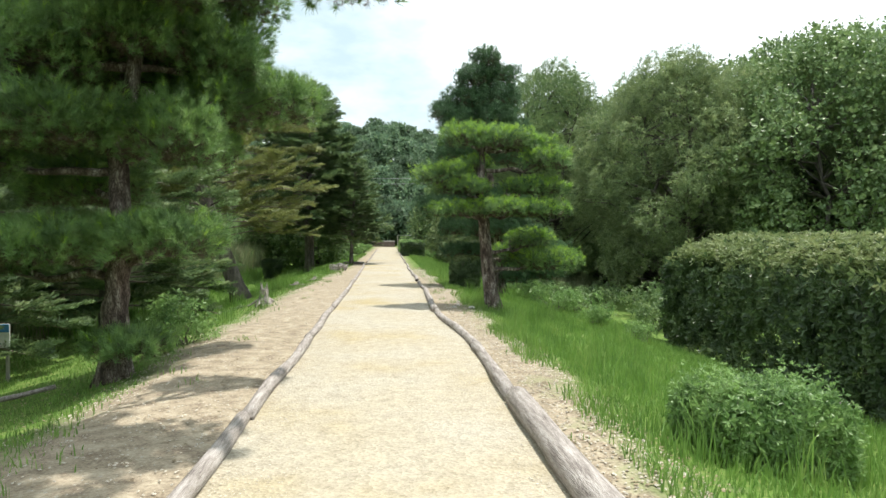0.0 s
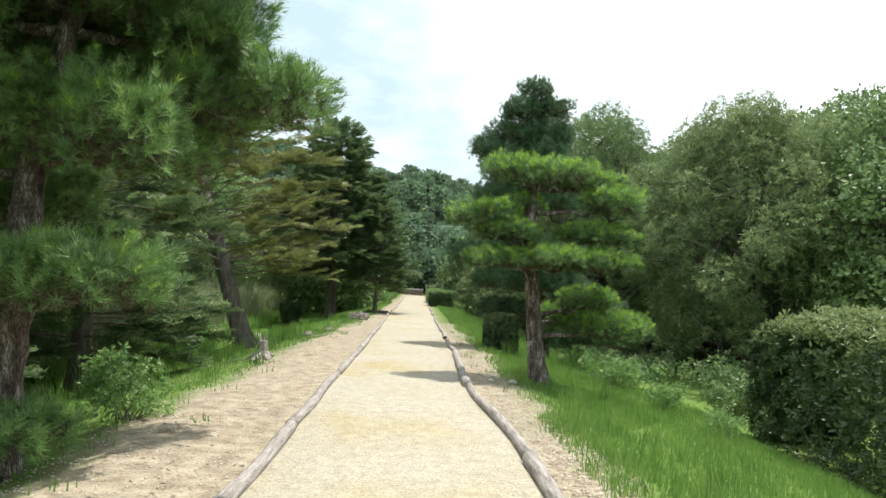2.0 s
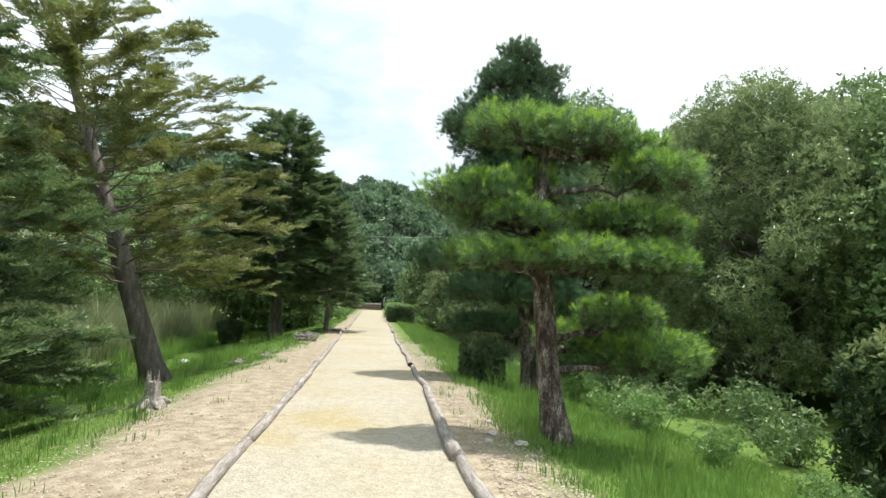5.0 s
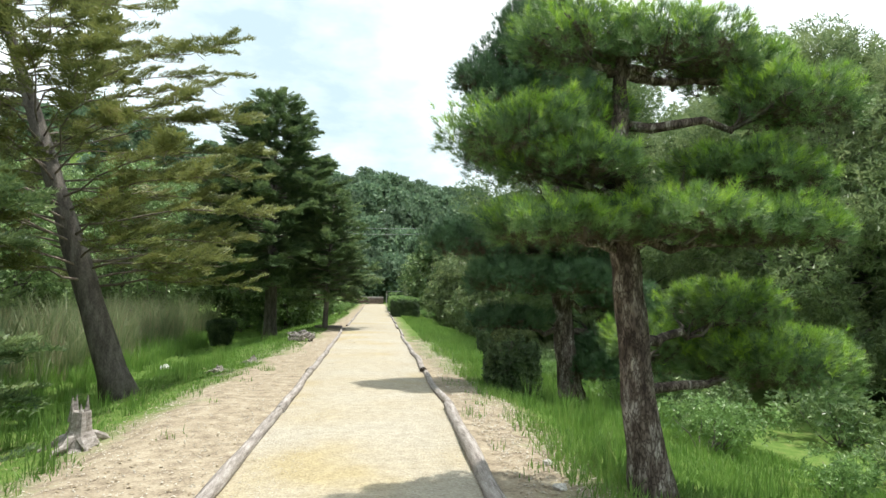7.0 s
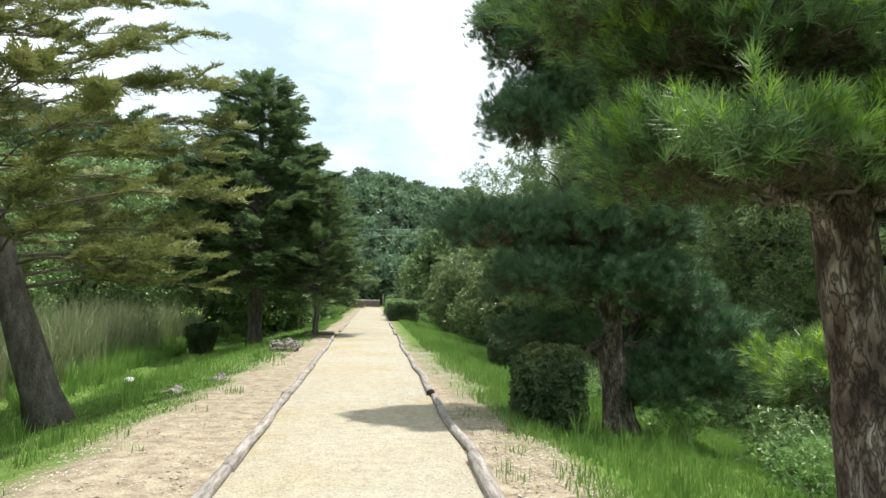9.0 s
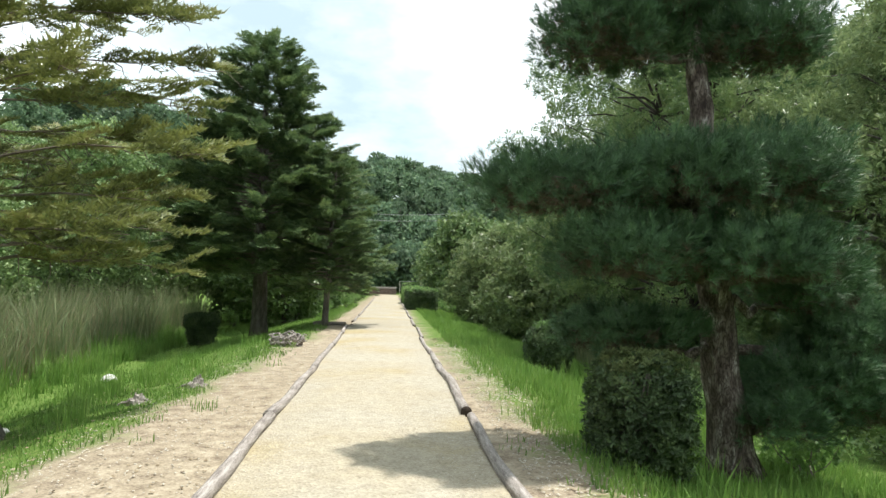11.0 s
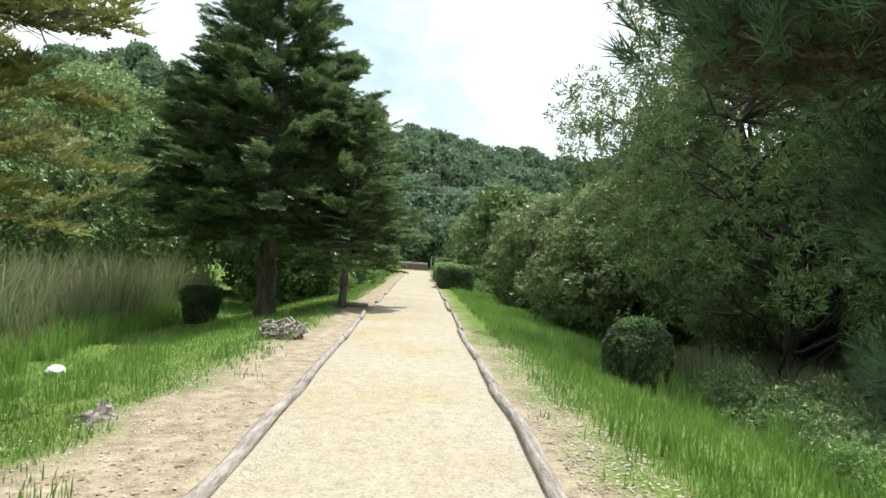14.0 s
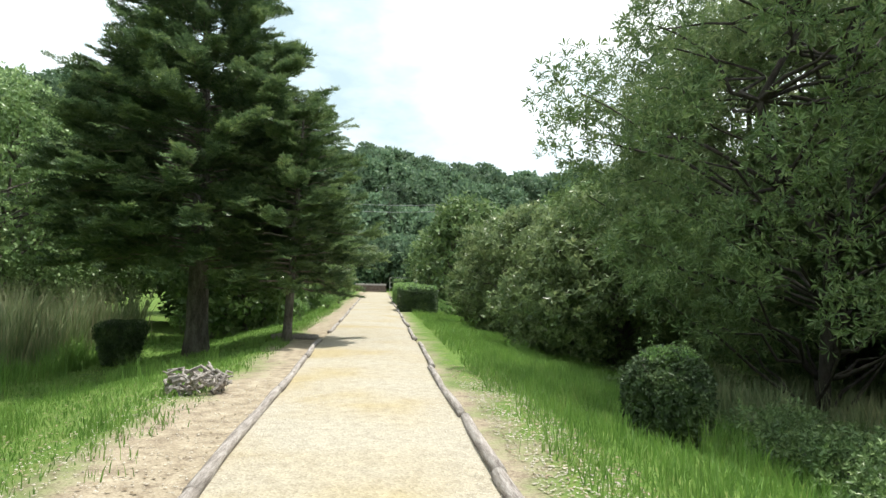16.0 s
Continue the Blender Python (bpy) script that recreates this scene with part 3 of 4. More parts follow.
# second pine at the right, with shade put into its needle colour
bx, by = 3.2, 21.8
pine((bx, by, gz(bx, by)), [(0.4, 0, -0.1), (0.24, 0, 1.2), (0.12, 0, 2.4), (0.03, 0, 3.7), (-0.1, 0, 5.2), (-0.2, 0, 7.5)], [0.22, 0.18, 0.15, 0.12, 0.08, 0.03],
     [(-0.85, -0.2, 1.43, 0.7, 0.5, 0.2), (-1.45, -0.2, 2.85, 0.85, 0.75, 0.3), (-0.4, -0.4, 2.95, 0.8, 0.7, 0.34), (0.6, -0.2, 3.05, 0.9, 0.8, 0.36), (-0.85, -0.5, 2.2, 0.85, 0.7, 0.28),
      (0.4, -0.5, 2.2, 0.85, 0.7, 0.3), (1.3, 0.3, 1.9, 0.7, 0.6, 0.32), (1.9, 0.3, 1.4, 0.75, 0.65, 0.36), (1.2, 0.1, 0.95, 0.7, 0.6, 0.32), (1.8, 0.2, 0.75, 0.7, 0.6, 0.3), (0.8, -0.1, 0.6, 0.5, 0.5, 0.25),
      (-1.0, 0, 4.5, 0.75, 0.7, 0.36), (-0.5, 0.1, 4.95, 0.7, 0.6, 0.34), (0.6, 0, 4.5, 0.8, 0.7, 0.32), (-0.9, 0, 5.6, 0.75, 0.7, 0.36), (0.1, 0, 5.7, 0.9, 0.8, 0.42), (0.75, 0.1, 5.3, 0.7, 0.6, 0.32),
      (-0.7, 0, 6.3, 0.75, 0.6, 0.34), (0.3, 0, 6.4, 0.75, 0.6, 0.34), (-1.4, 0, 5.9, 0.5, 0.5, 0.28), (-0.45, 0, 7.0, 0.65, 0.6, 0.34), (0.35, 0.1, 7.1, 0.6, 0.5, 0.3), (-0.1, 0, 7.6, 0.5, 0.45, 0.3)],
     "tall pine with dense shade-toned tiers over the path edge", M_PINE_SHADED, 0.115, 1.2, 0.06)
# big pine at the left
bx, by = -3.4, 8.7
pine((bx, by, gz(bx, by)), [(0, 0, -0.1), (0.02, 0, 0.9), (0.1, 0, 1.8), (0.0, 0.1, 2.8), (0.2, 0.3, 4.2), (0.4, 0.4, 6.0)], [0.21, 0.15, 0.13, 0.115, 0.09, 0.03],
     [(-0.6, -0.3, 1.72, 0.85, 0.75, 0.26), (0.65, -0.3, 1.78, 0.75, 0.65, 0.27), (0.3, -0.3, 0.52, 0.5, 0.42, 0.16), (0.7, 0.0, 3.1, 0.68, 0.65, 0.4), (-0.7, -0.2, 3.2, 0.9, 0.8, 0.4),
      (-1.1, 0.2, 4.2, 1.1, 0.9, 0.45), (-1.9, 0, 2.9, 0.9, 0.8, 0.4), (0.0, 0.2, 4.4, 1.0, 0.9, 0.4), (1.0, 1.0, 3.6, 0.75, 0.65, 0.35), (0.9, 1.0, 4.3, 0.85, 0.7, 0.35), (1.1, 0.9, 5.3, 0.9, 0.9, 0.4), (0.6, -0.6, 4.9, 0.9, 0.8, 0.4),
      (0.3, 0.6, 5.5, 1.1, 1.0, 0.4), (-0.9, 0.4, 5.5, 1.0, 1.0, 0.4), (0.4, 0.4, 6.3, 0.8, 0.8, 0.4), (-1.7, 0.3, 1.6, 0.8, 0.7, 0.3), (0.9, 0.8, 3.0, 0.5, 0.5, 0.25), (-2.2, 0.4, 4.1, 0.9, 0.9, 0.4),
      (1.85, 1.2, 3.75, 0.6, 0.6, 0.33), (0.7, 1.6, 3.9, 1.0, 0.8, 0.4), (-0.5, 1.5, 4.2, 1.2, 0.9, 0.45), (-1.6, 1.4, 4.8, 1.1, 0.9, 0.45), (0.3, 1.6, 4.9, 1.2, 0.9, 0.45), (-0.9, 1.3, 2.6, 0.9, 0.7, 0.4)],
     "large shaggy pine with rough trunk on bare ground", M_PINE_DEEP, 0.115, 1.05, 0.06, 0.1)


# tall pine added out of view; limbs over the path shade the left verge
bx, by = -4.3, 3.6
pine((bx, by, gz(bx, by)), [(0, 0, -0.1), (0.1, 0, 1.5), (0.4, 0.1, 3.0), (0.8, 0.3, 4.5), (1.2, 0.5, 5.6), (1.4, 0.6, 6.6)], [0.2, 0.16, 0.14, 0.12, 0.08, 0.03],
     [(2.9, 2.3, 5.0, 0.9, 0.75, 0.3), (3.8, 4.3, 4.9, 0.65, 0.35, 0.25), (3.6, 2.2, 4.9, 0.9, 0.55, 0.3), (2.2, 1.2, 5.2, 1.0, 0.6, 0.35), (1.4, 1.0, 5.6, 1.0, 0.9, 0.35), (1.3, 0.5, 6.5, 0.9, 0.9, 0.4), (3.1, 1.2, 5.3, 0.9, 0.5, 0.3), (2.4, 2.9, 5.1, 0.9, 0.5, 0.3), (1.6, 2.2, 5.3, 0.9, 0.6, 0.3),
      (2.1, 1.8, 4.75, 1.1, 0.7, 0.3)],
     "unseen tall pine added to shade the left verge", M_PINE_DEEP, 0.14, 0.8, 0.07)


# ---------------- firs ----------------
def fir(loc, height, spread, lean, label, mat, r0=0.2, first=1.2, nb=95, droop=-0.25, sparse=0.0, boughs=3, pw=0.85, name="fir_tree", prof=None, bare=0):
    """A fir: straight trunk, whorls of boughs carrying flat sprays, shorter towards the top."""
    th = empty_thing(name, loc, label, "tree", "firs beside the path")
    t = np.linspace(0, 1, 16)
    line = np.stack([lean[0] * t, lean[1] * t, height * t - 0.1 * (1 - t)], 1)
    rr = r0 * (1 - t) ** 0.8 + 0.012
    rr[0] *= 1.3
    piece("trunk", mesh_of("trunk", *tube(line, rr, 11, 0.07), [M_BARK_DARK], smooth=True), th, "dark rough straight trunk")
    pos, rot, scl = [], [], []
    for i in range(nb):
        u = (i + RNG.uniform(0, 1)) / nb
        h = first + (height - first) * u
        o = np.array([lean[0], lean[1], 0]) * h / height + (0, 0, h)
        a = i * 2.399963 + RNG.uniform(-0.4, 0.4)
        reach = np.interp(h, *prof) if prof else spread * (1 - u) ** pw + 0.25
        L = reach * (RNG.uniform(0.84, 1.06) if prof else RNG.uniform(0.72, 1.12))
        if u < 0.12 and not prof:
            L *= 0.8
        rise = droop + 0.42 * u
        d = np.array([math.cos(a), math.sin(a), rise])
        e = o + d * L
        bl = bend(o, e, 6, 0.05 * L * (1 - u), 0.03)
        piece("bough", mesh_of("bough", *tube(bl, np.linspace(0.032 * (1 - 0.7 * u), 0.006, 6), 5), [M_TWIG], smooth=True), th)
        for j in range(max(4, int(L * 2.1 * boughs))):
            if RNG.uniform() < sparse * (1 + 1.4 * u):
                continue
            s = RNG.uniform(0.2, 1.0) ** 0.75
            p = bl[0] + (bl[-1] - bl[0]) * s
            p[2] = np.interp(s, np.linspace(0, 1, 6), bl[:, 2])
            b = a + RNG.choice((-1, 1)) * RNG.uniform(0.2, 0.95) * (1.1 - 0.6 * s)
            tilt = rise * 0.6 + RNG.uniform(-0.2, 0.5)
            fx = np.array([math.cos(b), math.sin(b), tilt])
            fx /= np.linalg.norm(fx)
            n = np.array([0, 0, 1.0]) + RNG.normal(0, 0.26, 3)
            n -= fx * np.dot(n, fx)
            n /= np.linalg.norm(n)
            pos.append(p), rot.append(np.stack([fx, np.cross(n, fx), n], 1))
            scl.append(RNG.uniform(0.36, 0.75) * min(1.1, 0.6 + 0.2 * L))
    v, f = scatter(*SPRAY, np.array(pos), np.array(rot), np.array(scl)[:, None])
    piece("crown", mesh_of("crown", v, f, [mat]), th, "layered flat needle sprays")
    if bare:
        tw = []
        for k in RNG.integers(0, len(pos), bare):
            d = rot[k][:, 0] + RNG.normal(0, 0.5, 3) - (0, 0, 0.35)
            tw.append(tube(bend(pos[k], pos[k] + d * RNG.uniform(0.15, 0.45), 4, -0.03, 0.2), np.linspace(0.009, 0.003, 4), 4))
        tagged(piece("deadwood", mesh_of("deadwood", *merge(tw), [M_TWIG]), th, "dead grey needleless twigs"), kind="stuff")
    return th


def fir_at(x, y, *a, **k):
    return fir((x, y, gz(x, y)), *a, **k)


fir_at(-4.65, 39.9, 10.6, 3.5, (0, 0), "tall dark conical fir on the grass bank", M_FIR, 0.28, 2.2, 290, -0.05, 0, 4.4, prof=((2, 3.2, 5.8, 6.8, 7.4, 8.6, 9.8, 10.4, 10.8), (2.9, 3.5, 3.2, 2.6, 2.0, 1.8, 1.25, 0.8, 0.3)))
fir_at(-2.15, 38.2, 5.6, 1.9, (0.25, 0.1), "slim young fir leaning over the path edge", M_FIR, 0.10, 1.2, 90, -0.1, 0, 4.5, 0.6, name="young_fir_tree")
fir_at(-5.1, 24.0, 9.2, 4.4, (-3.2, 0.1), "leaning fir with thinning olive boughs and bare twigs", M_FIR_OLD, 0.30, 2.2, 120, 0.02, 0.2, 3.4, bare=900, prof=((2, 4, 6.5, 8, 9.2), (3.4, 3.8, 4.2, 3.0, 1.3)))
fir_at(-7.0, 17.6, 8.5, 3.3, (-0.2, 0), "broad fir with fresh green bough tips", M_FIR, 0.22, 0.8, 125, -0.1, 0, 4)
fir_at(-8.2, 12.4, 9.0, 3.2, (0, 0), "broad shaded fir behind the pine", M_FIR, 0.22, 0.7, 110, -0.1, 0, 4)

# ---------------- broadleaf trees ----------------
def crown_cloud(lobes, per, size, tmpl, fill=0.55):
    """Leaf twigs gathered in rounded lobes (x, y, z, r)."""
    vs = []
    for x, y, z, r in lobes:
        n = max(8, int(per * r * r))
        d = RNG.normal(0, 1, (n, 3))
        d /= np.linalg.norm(d, axis=1, keepdims=True)
        k = RNG.uniform(fill, 1.08, (n, 1)) * (1 + 0.18 * np.sin(d[:, :1] * 5 + x * 3) * np.cos(d[:, 1:2] * 6 + y))
        pos = np.array((x, y, z)) + d * r * k * (1, 1, 0.85)
        up = d + (0, 0, 0.35) + RNG.normal(0, 0.4, (n, 3))
        vs.append(scatter(*tmpl, pos, frames_from(up, RNG.uniform(0, 6.28, n)), size * RNG.uniform(0.65, 1.3, (n, 1))))
    return merge(vs)


def make_lobes(w, h, base, n, r):
    """Uneven lobes filling an egg-shaped crown."""
    out = []
    for i in range(n):
        u = (i + 0.5) / n
        a = i * 2.399963 + RNG.uniform(-0.3, 0.3)
        q = math.sin(math.pi * min(0.97, 0.12 + 0.86 * u)) ** 0.7 * RNG.uniform(0.55, 1.0)
        out.append((math.cos(a) * w * q, math.sin(a) * w * q, base + (h - base - r * 0.6) * u, r * RNG.uniform(0.65, 1.2)))
    return out


def broadleaf(name, loc, w, h, base, nl, lr, per, size, mat, label, group, stems=3, tmpl=None, r0=0.14, bark=None):
    th = empty_thing(name, loc, label, "tree", group)
    lobes = make_lobes(w, h, base, nl, lr)
    limbs = []
    for s in range(stems):
        a = s * 6.28 / max(1, stems) + 0.5
        foot = np.array([math.cos(a) * 0.3, math.sin(a) * 0.3, -0.15]) * (stems > 1) + (0, 0, -0.1)
        top = np.array([math.cos(a) * w * 0.35, math.sin(a) * w * 0.35, h * 0.82])
        st = bend(foot, top, 9, 0, 0.06)
        limbs.append(tube(st, np.linspace(r0, 0.025, 9), 8, 0.06))
        for x, y, z, r in lobes[s::stems]:
            j = int(np.clip(8 * (z - 0.7) / (h * 0.82), 1, 7))
            limbs.append(tube(bend(st[j], (x, y, z), 6, 0.1, 0.07), np.linspace(r0 * 0.35, 0.01, 6), 5))
    piece("trunk", mesh_of("trunk", *merge(limbs), [bark or M_BARK_DARK], smooth=True), th, "dark branching stems")
    piece("crown", mesh_of("crown", *crown_cloud(lobes, per, size, LEAVES if tmpl is None else tmpl), [mat]), th, "uneven leafy crown")
    return th


def tree_here(name, x, y, *a, **k):
    return broadleaf(name, (x, y, gz(x, y)), *a, **k)


RW, LW = "trees of the right wood", "trees of the left wood"
tree_here("willow_tree", 7.9, 33.4, 4.6, 11.2, 1.6, 100, 0.8, 230, 0.15, M_LEAF, "airy grey-green tree with slim leaves", RW, 2, LEAVES_SLIM, 0.13, M_BARK_DARKER)
tree_b = tree_here("broadleaf_tree", 11.8, 27.2, 4.4, 10.2, 1.2, 105, 0.85, 230, 0.17, M_LEAF_PALE, "rounded pale green tree behind the hedge", RW, 3, LEAVES_SLIM)
near_a = tree_here("broadleaf_tree", 6.6, 41.5, 2.9, 5.2, 0.5, 70, 0.66, 290, 0.17, M_LEAF_PALE, "bushy tree with pale leaves by the grass", RW, 4)
near_b = tree_here("broadleaf_tree", 16.5, 24, 4.6, 10.5, 1.3, 95, 1.0, 180, 0.175, M_LEAF, "dark leafy woodland tree", RW, 2, LEAVES_FAR)
near_c = tree_here("broadleaf_tree", 5.0, 62, 2.8, 7.2, 0.6, 60, 0.85, 90, 0.29, M_LEAF, "dense dark woodland tree", RW, 2, LEAVES_FAR)
far_a = tree_here("broadleaf_tree", -5.5, 49, 2.7, 9.4, 0.4, 80, 0.8, 100, 0.28, M_LEAF, "dense green tree close beside the path", LW, 2, LEAVES_FAR)


def put(src, x, y, s, turn, group, label=""):
    o = copy_thing(src, pose(x, y, gz(x, y), 0, 0, turn))
    o.scale = (s, s, s * RNG.uniform(0.92, 1.08))
    return tagged(o, label, "", group)


for x, y, s in ((14.2, 34.5, 1.1), (10.0, 38, 1.05), (15.5, 27.5, 1.0)):
    put(tree_b, x, y, s, RNG.uniform(0, 360), RW)
for x, y, s in ((6.2, 49.5, 1.1), (12.5, 38, 1.5), (9.5, 45, 1.35), (4.2, 70, 0.7)):
    put(near_a, x, y, s, RNG.uniform(0, 360), RW)
for x, y, s in ((19, 31, 1.2), (21, 19, 1.0), (17, 40, 1.3), (24, 26, 1.25), (14, 50, 0.9), (20, 12, 1.0), (27, 36, 1.1), (18, 3, 1), (22, 50, 1.1), (10.5, 56, 0.8), (16, 62, 1)):
    put(near_b, x, y, s, RNG.uniform(0, 360), RW)
for x, y, s in ((4.6, 78, 0.9), (8.5, 66, 1.1), (5.5, 90, 1.0), (10, 80, 1.2), (14, 74, 1.3), (8, 98, 1.1)):
    put(near_c, x, y, s, RNG.uniform(0, 360), RW)
for x, y, s in ((-5.8, 55, 1.0), (-5.4, 61, 0.98), (-5.6, 68, 1.0), (-5.2, 75, 0.98), (-5.4, 83, 1.0), (-5.0, 92, 0.95), (-9, 58, 1.1), (-10, 70, 1.2), (-9, 82, 1.2)):
    put(far_a, x, y, s, RNG.uniform(0, 360), LW)
for x, y, s in ((-14, 36, 0.75), (-16.5, 42, 0.8), (-13.5, 47, 0.85), (-18, 33, 0.75), (-20, 50, 0.9), (-14, 55, 1.0), (-15, 27, 0.75), (-19, 24, 0.9), (-14, 19, 0.8), (-23, 40, 0.8), (-24, 30, 0.75),
                (-17, 12, 0.9), (-13, 6, 0.8), (-18, 64, 1.1), (-26, 58, 1.1), (-15, -2, 0.9), (-10, -9, 0.9), (10, -10, 0.9), (0, -16, 1.0)):
    put(near_b, x, y, s, RNG.uniform(0, 360), LW)

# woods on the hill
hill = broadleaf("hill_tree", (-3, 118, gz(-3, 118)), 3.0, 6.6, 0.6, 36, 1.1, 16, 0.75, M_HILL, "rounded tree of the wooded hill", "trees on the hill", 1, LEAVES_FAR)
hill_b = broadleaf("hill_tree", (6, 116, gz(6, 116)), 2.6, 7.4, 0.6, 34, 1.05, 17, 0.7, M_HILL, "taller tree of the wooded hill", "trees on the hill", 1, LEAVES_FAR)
for i in range(235):
    y = 105 + 56 * RNG.uniform() ** 0.9
    x = RNG.uniform(-0.5, 0.45) * y * (0.45 if i % 3 == 0 else 1.0)
    put((hill, hill_b)[i % 2], x, y, RNG.uniform(0.75, 1.15), RNG.uniform(0, 360), "trees on the hill")
for i, x in enumerate((-7.5, -4.6, -2.2, 0.3, 2.8, 5.6, -3.4, -0.9, 1.6, 4.2)):
    put((hill, hill_b)[i % 2], x, 106.5 + 4.5 * (i // 6), 0.8 + 0.05 * (i % 3), 40 * i, "trees on the hill")
for i in range(45):
    sd = (-1, 1)[i % 2]
    put((hill, hill_b)[i % 2], sd * RNG.uniform(27, 46) - 3, RNG.uniform(20, 105), RNG.uniform(0.85, 1.1), RNG.uniform(0, 360), "trees on the hill")
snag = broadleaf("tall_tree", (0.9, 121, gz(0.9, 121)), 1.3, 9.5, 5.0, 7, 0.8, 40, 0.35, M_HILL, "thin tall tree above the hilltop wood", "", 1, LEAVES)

# ---------------- hedges, topiary, shrubs ----------------
def clipped(name, loc, size, label, category, mat, top_mat=None, leaf=0.07, dens=420, rnd=0.25, shoots=0.0, group="", stems=6, waist=1.0, dome=0.0):
    """A clipped bush: box with rounded corners, covered in leaf twigs over a dark twiggy core."""
    th = empty_thing(name, loc, label, category, group)
    a, b, h = size
    area = 2 * (a + b) * h + a * b
    n = int(area * dens)
    q = RNG.uniform(-1, 1, (n, 3))
    m = np.argmax(np.abs(q) * np.array([1 / 1, 1, 1]) * RNG.uniform(0.2, 1, (n, 3)) ** 0.3, axis=1)
    q[np.arange(n), m] = np.sign(q[np.arange(n), m])
    p = 4 / max(rnd, 0.05)
    q /= (np.sum(np.abs(q) ** p, axis=1, keepdims=True)) ** (1 / p)
    nrm = np.sign(q) * np.abs(q) ** (p - 1)
    wob = np.array([noise.noise(Vector(c * np.array([a, b, h]) * 1.4)) for c in q])[:, None]
    pos = q * (np.array([a, b, h]) / 2) * (1 + 0.06 * wob) + (0, 0, h / 2)
    pos += nrm / (np.linalg.norm(nrm, axis=1, keepdims=True) + 1e-9) * RNG.uniform(-0.14, 0.05, (n, 1))
    pos[:, :2] *= waist + (1 - waist) * np.clip(pos[:, 2:3] / h, 0, 1)
    pos[:, 2] += dome * (1 - (2 * pos[:, 0] / a) ** 2).clip(0, 1) * (pos[:, 2] / h).clip(0, 1)
    keep = pos[:, 2] > 0.01
    pos, nrm, q = pos[keep], nrm[keep], q[keep]
    n = len(pos)
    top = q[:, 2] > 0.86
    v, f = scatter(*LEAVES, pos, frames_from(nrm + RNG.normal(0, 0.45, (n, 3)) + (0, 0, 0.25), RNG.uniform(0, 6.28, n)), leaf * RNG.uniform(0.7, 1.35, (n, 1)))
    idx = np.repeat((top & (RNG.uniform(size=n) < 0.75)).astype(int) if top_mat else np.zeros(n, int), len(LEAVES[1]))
    if shoots:
        k = int(a * b * shoots)
        sp = np.stack([RNG.uniform(-a, a, k) * 0.47, RNG.uniform(-b, b, k) * 0.47, np.full(k, h * 0.97)], 1)
        sp[:, 2] += dome * (1 - (2 * sp[:, 0] / a) ** 2)
        for s in range(4):
            d = sp + np.stack([RNG.normal(0, 0.012, k), RNG.normal(0, 0.012, k), RNG.uniform(0.02, 0.075, k) * s], 1)
            v2, f2 = scatter(*LEAVES, d, frames_from(RNG.normal(0, 0.3, (k, 3)) + (0, 0, 1), RNG.uniform(0, 6.28, k)), leaf * RNG.uniform(0.6, 0.9, (k, 1)))
            v, f = merge([(v, f), (v2, f2)])
            idx = np.concatenate([idx, np.full(len(f2), 1 if top_mat else 0)])
    piece("foliage", mesh_of("foliage", v, f, [mat] + ([top_mat] if top_mat else []), idx), th)
    tw = []
    for i in range(stems):
        x, y = RNG.uniform(-0.3, 0.3) * a, RNG.uniform(-0.3, 0.3) * b
        for j in range(5):
            tw.append(tube(bend((x, y, -0.05), (x + RNG.uniform(-0.3, 0.3) * min(a, 1), y + RNG.uniform(-0.3, 0.3) * min(b, 1), h * 0.9), 5, 0, 0.08), np.linspace(0.02, 0.006, 5), 5))
    piece("woody_base", mesh_of("woody_base", *merge(tw), [M_BARK_DARK], smooth=True), th, "dark woody stems")
    return th


clipped("clipped_hedge", (7.75, 5.6, gz(7.5, 8) - 0.05), (2.2, 20.8, 2.2), "long tall clipped hedge, dark sides, yellow-green top coloured as sunlit", "hedge", M_HEDGE, M_HEDGE_TOP, 0.115, 270, 0.14, 55, stems=40, dome=0.42)
clipped("clipped_shrub", (2.95, 5.2, gz(2.95, 5.2) - 0.08), (1.12, 0.95, 0.6), "low box-clipped shrub with fresh shoots in grass", "shrub", M_SHRUB, None, 0.05, 1900, 0.3, 90)
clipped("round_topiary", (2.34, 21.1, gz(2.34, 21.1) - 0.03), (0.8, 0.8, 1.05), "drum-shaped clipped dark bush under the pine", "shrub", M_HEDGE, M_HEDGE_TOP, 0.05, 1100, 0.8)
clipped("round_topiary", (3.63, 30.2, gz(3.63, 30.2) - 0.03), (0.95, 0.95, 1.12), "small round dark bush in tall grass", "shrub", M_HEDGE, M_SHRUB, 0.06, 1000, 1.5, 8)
clipped("cube_topiary", (-7.0, 41.3, gz(-7.0, 41.3) - 0.03), (1.15, 1.15, 1.15), "dark cup-shaped clipped bush on the lawn", "shrub", M_HEDGE, None, 0.06, 900, 0.3, waist=0.62)
clipped("clipped_shrub", (1.85, 55.2, gz(1.85, 55) - 0.03), (1.7, 2.6, 1.25), "square clipped green shrub beside the path", "shrub", M_HEDGE, M_SHRUB, 0.09, 420, 0.3)
clipped("clipped_shrub", (1.9, 66, gz(1.9, 66) - 0.03), (1.8, 5, 1.3), "long clipped light green shrub by the path", "shrub", M_SHRUB, None, 0.11, 260, 0.4)
clipped("clipped_shrub", (2.2, 80, gz(2.2, 80) - 0.03), (1.8, 6, 1.6), "clipped dark green shrub by the path", "shrub", M_HEDGE, M_SHRUB, 0.13, 200, 0.4)


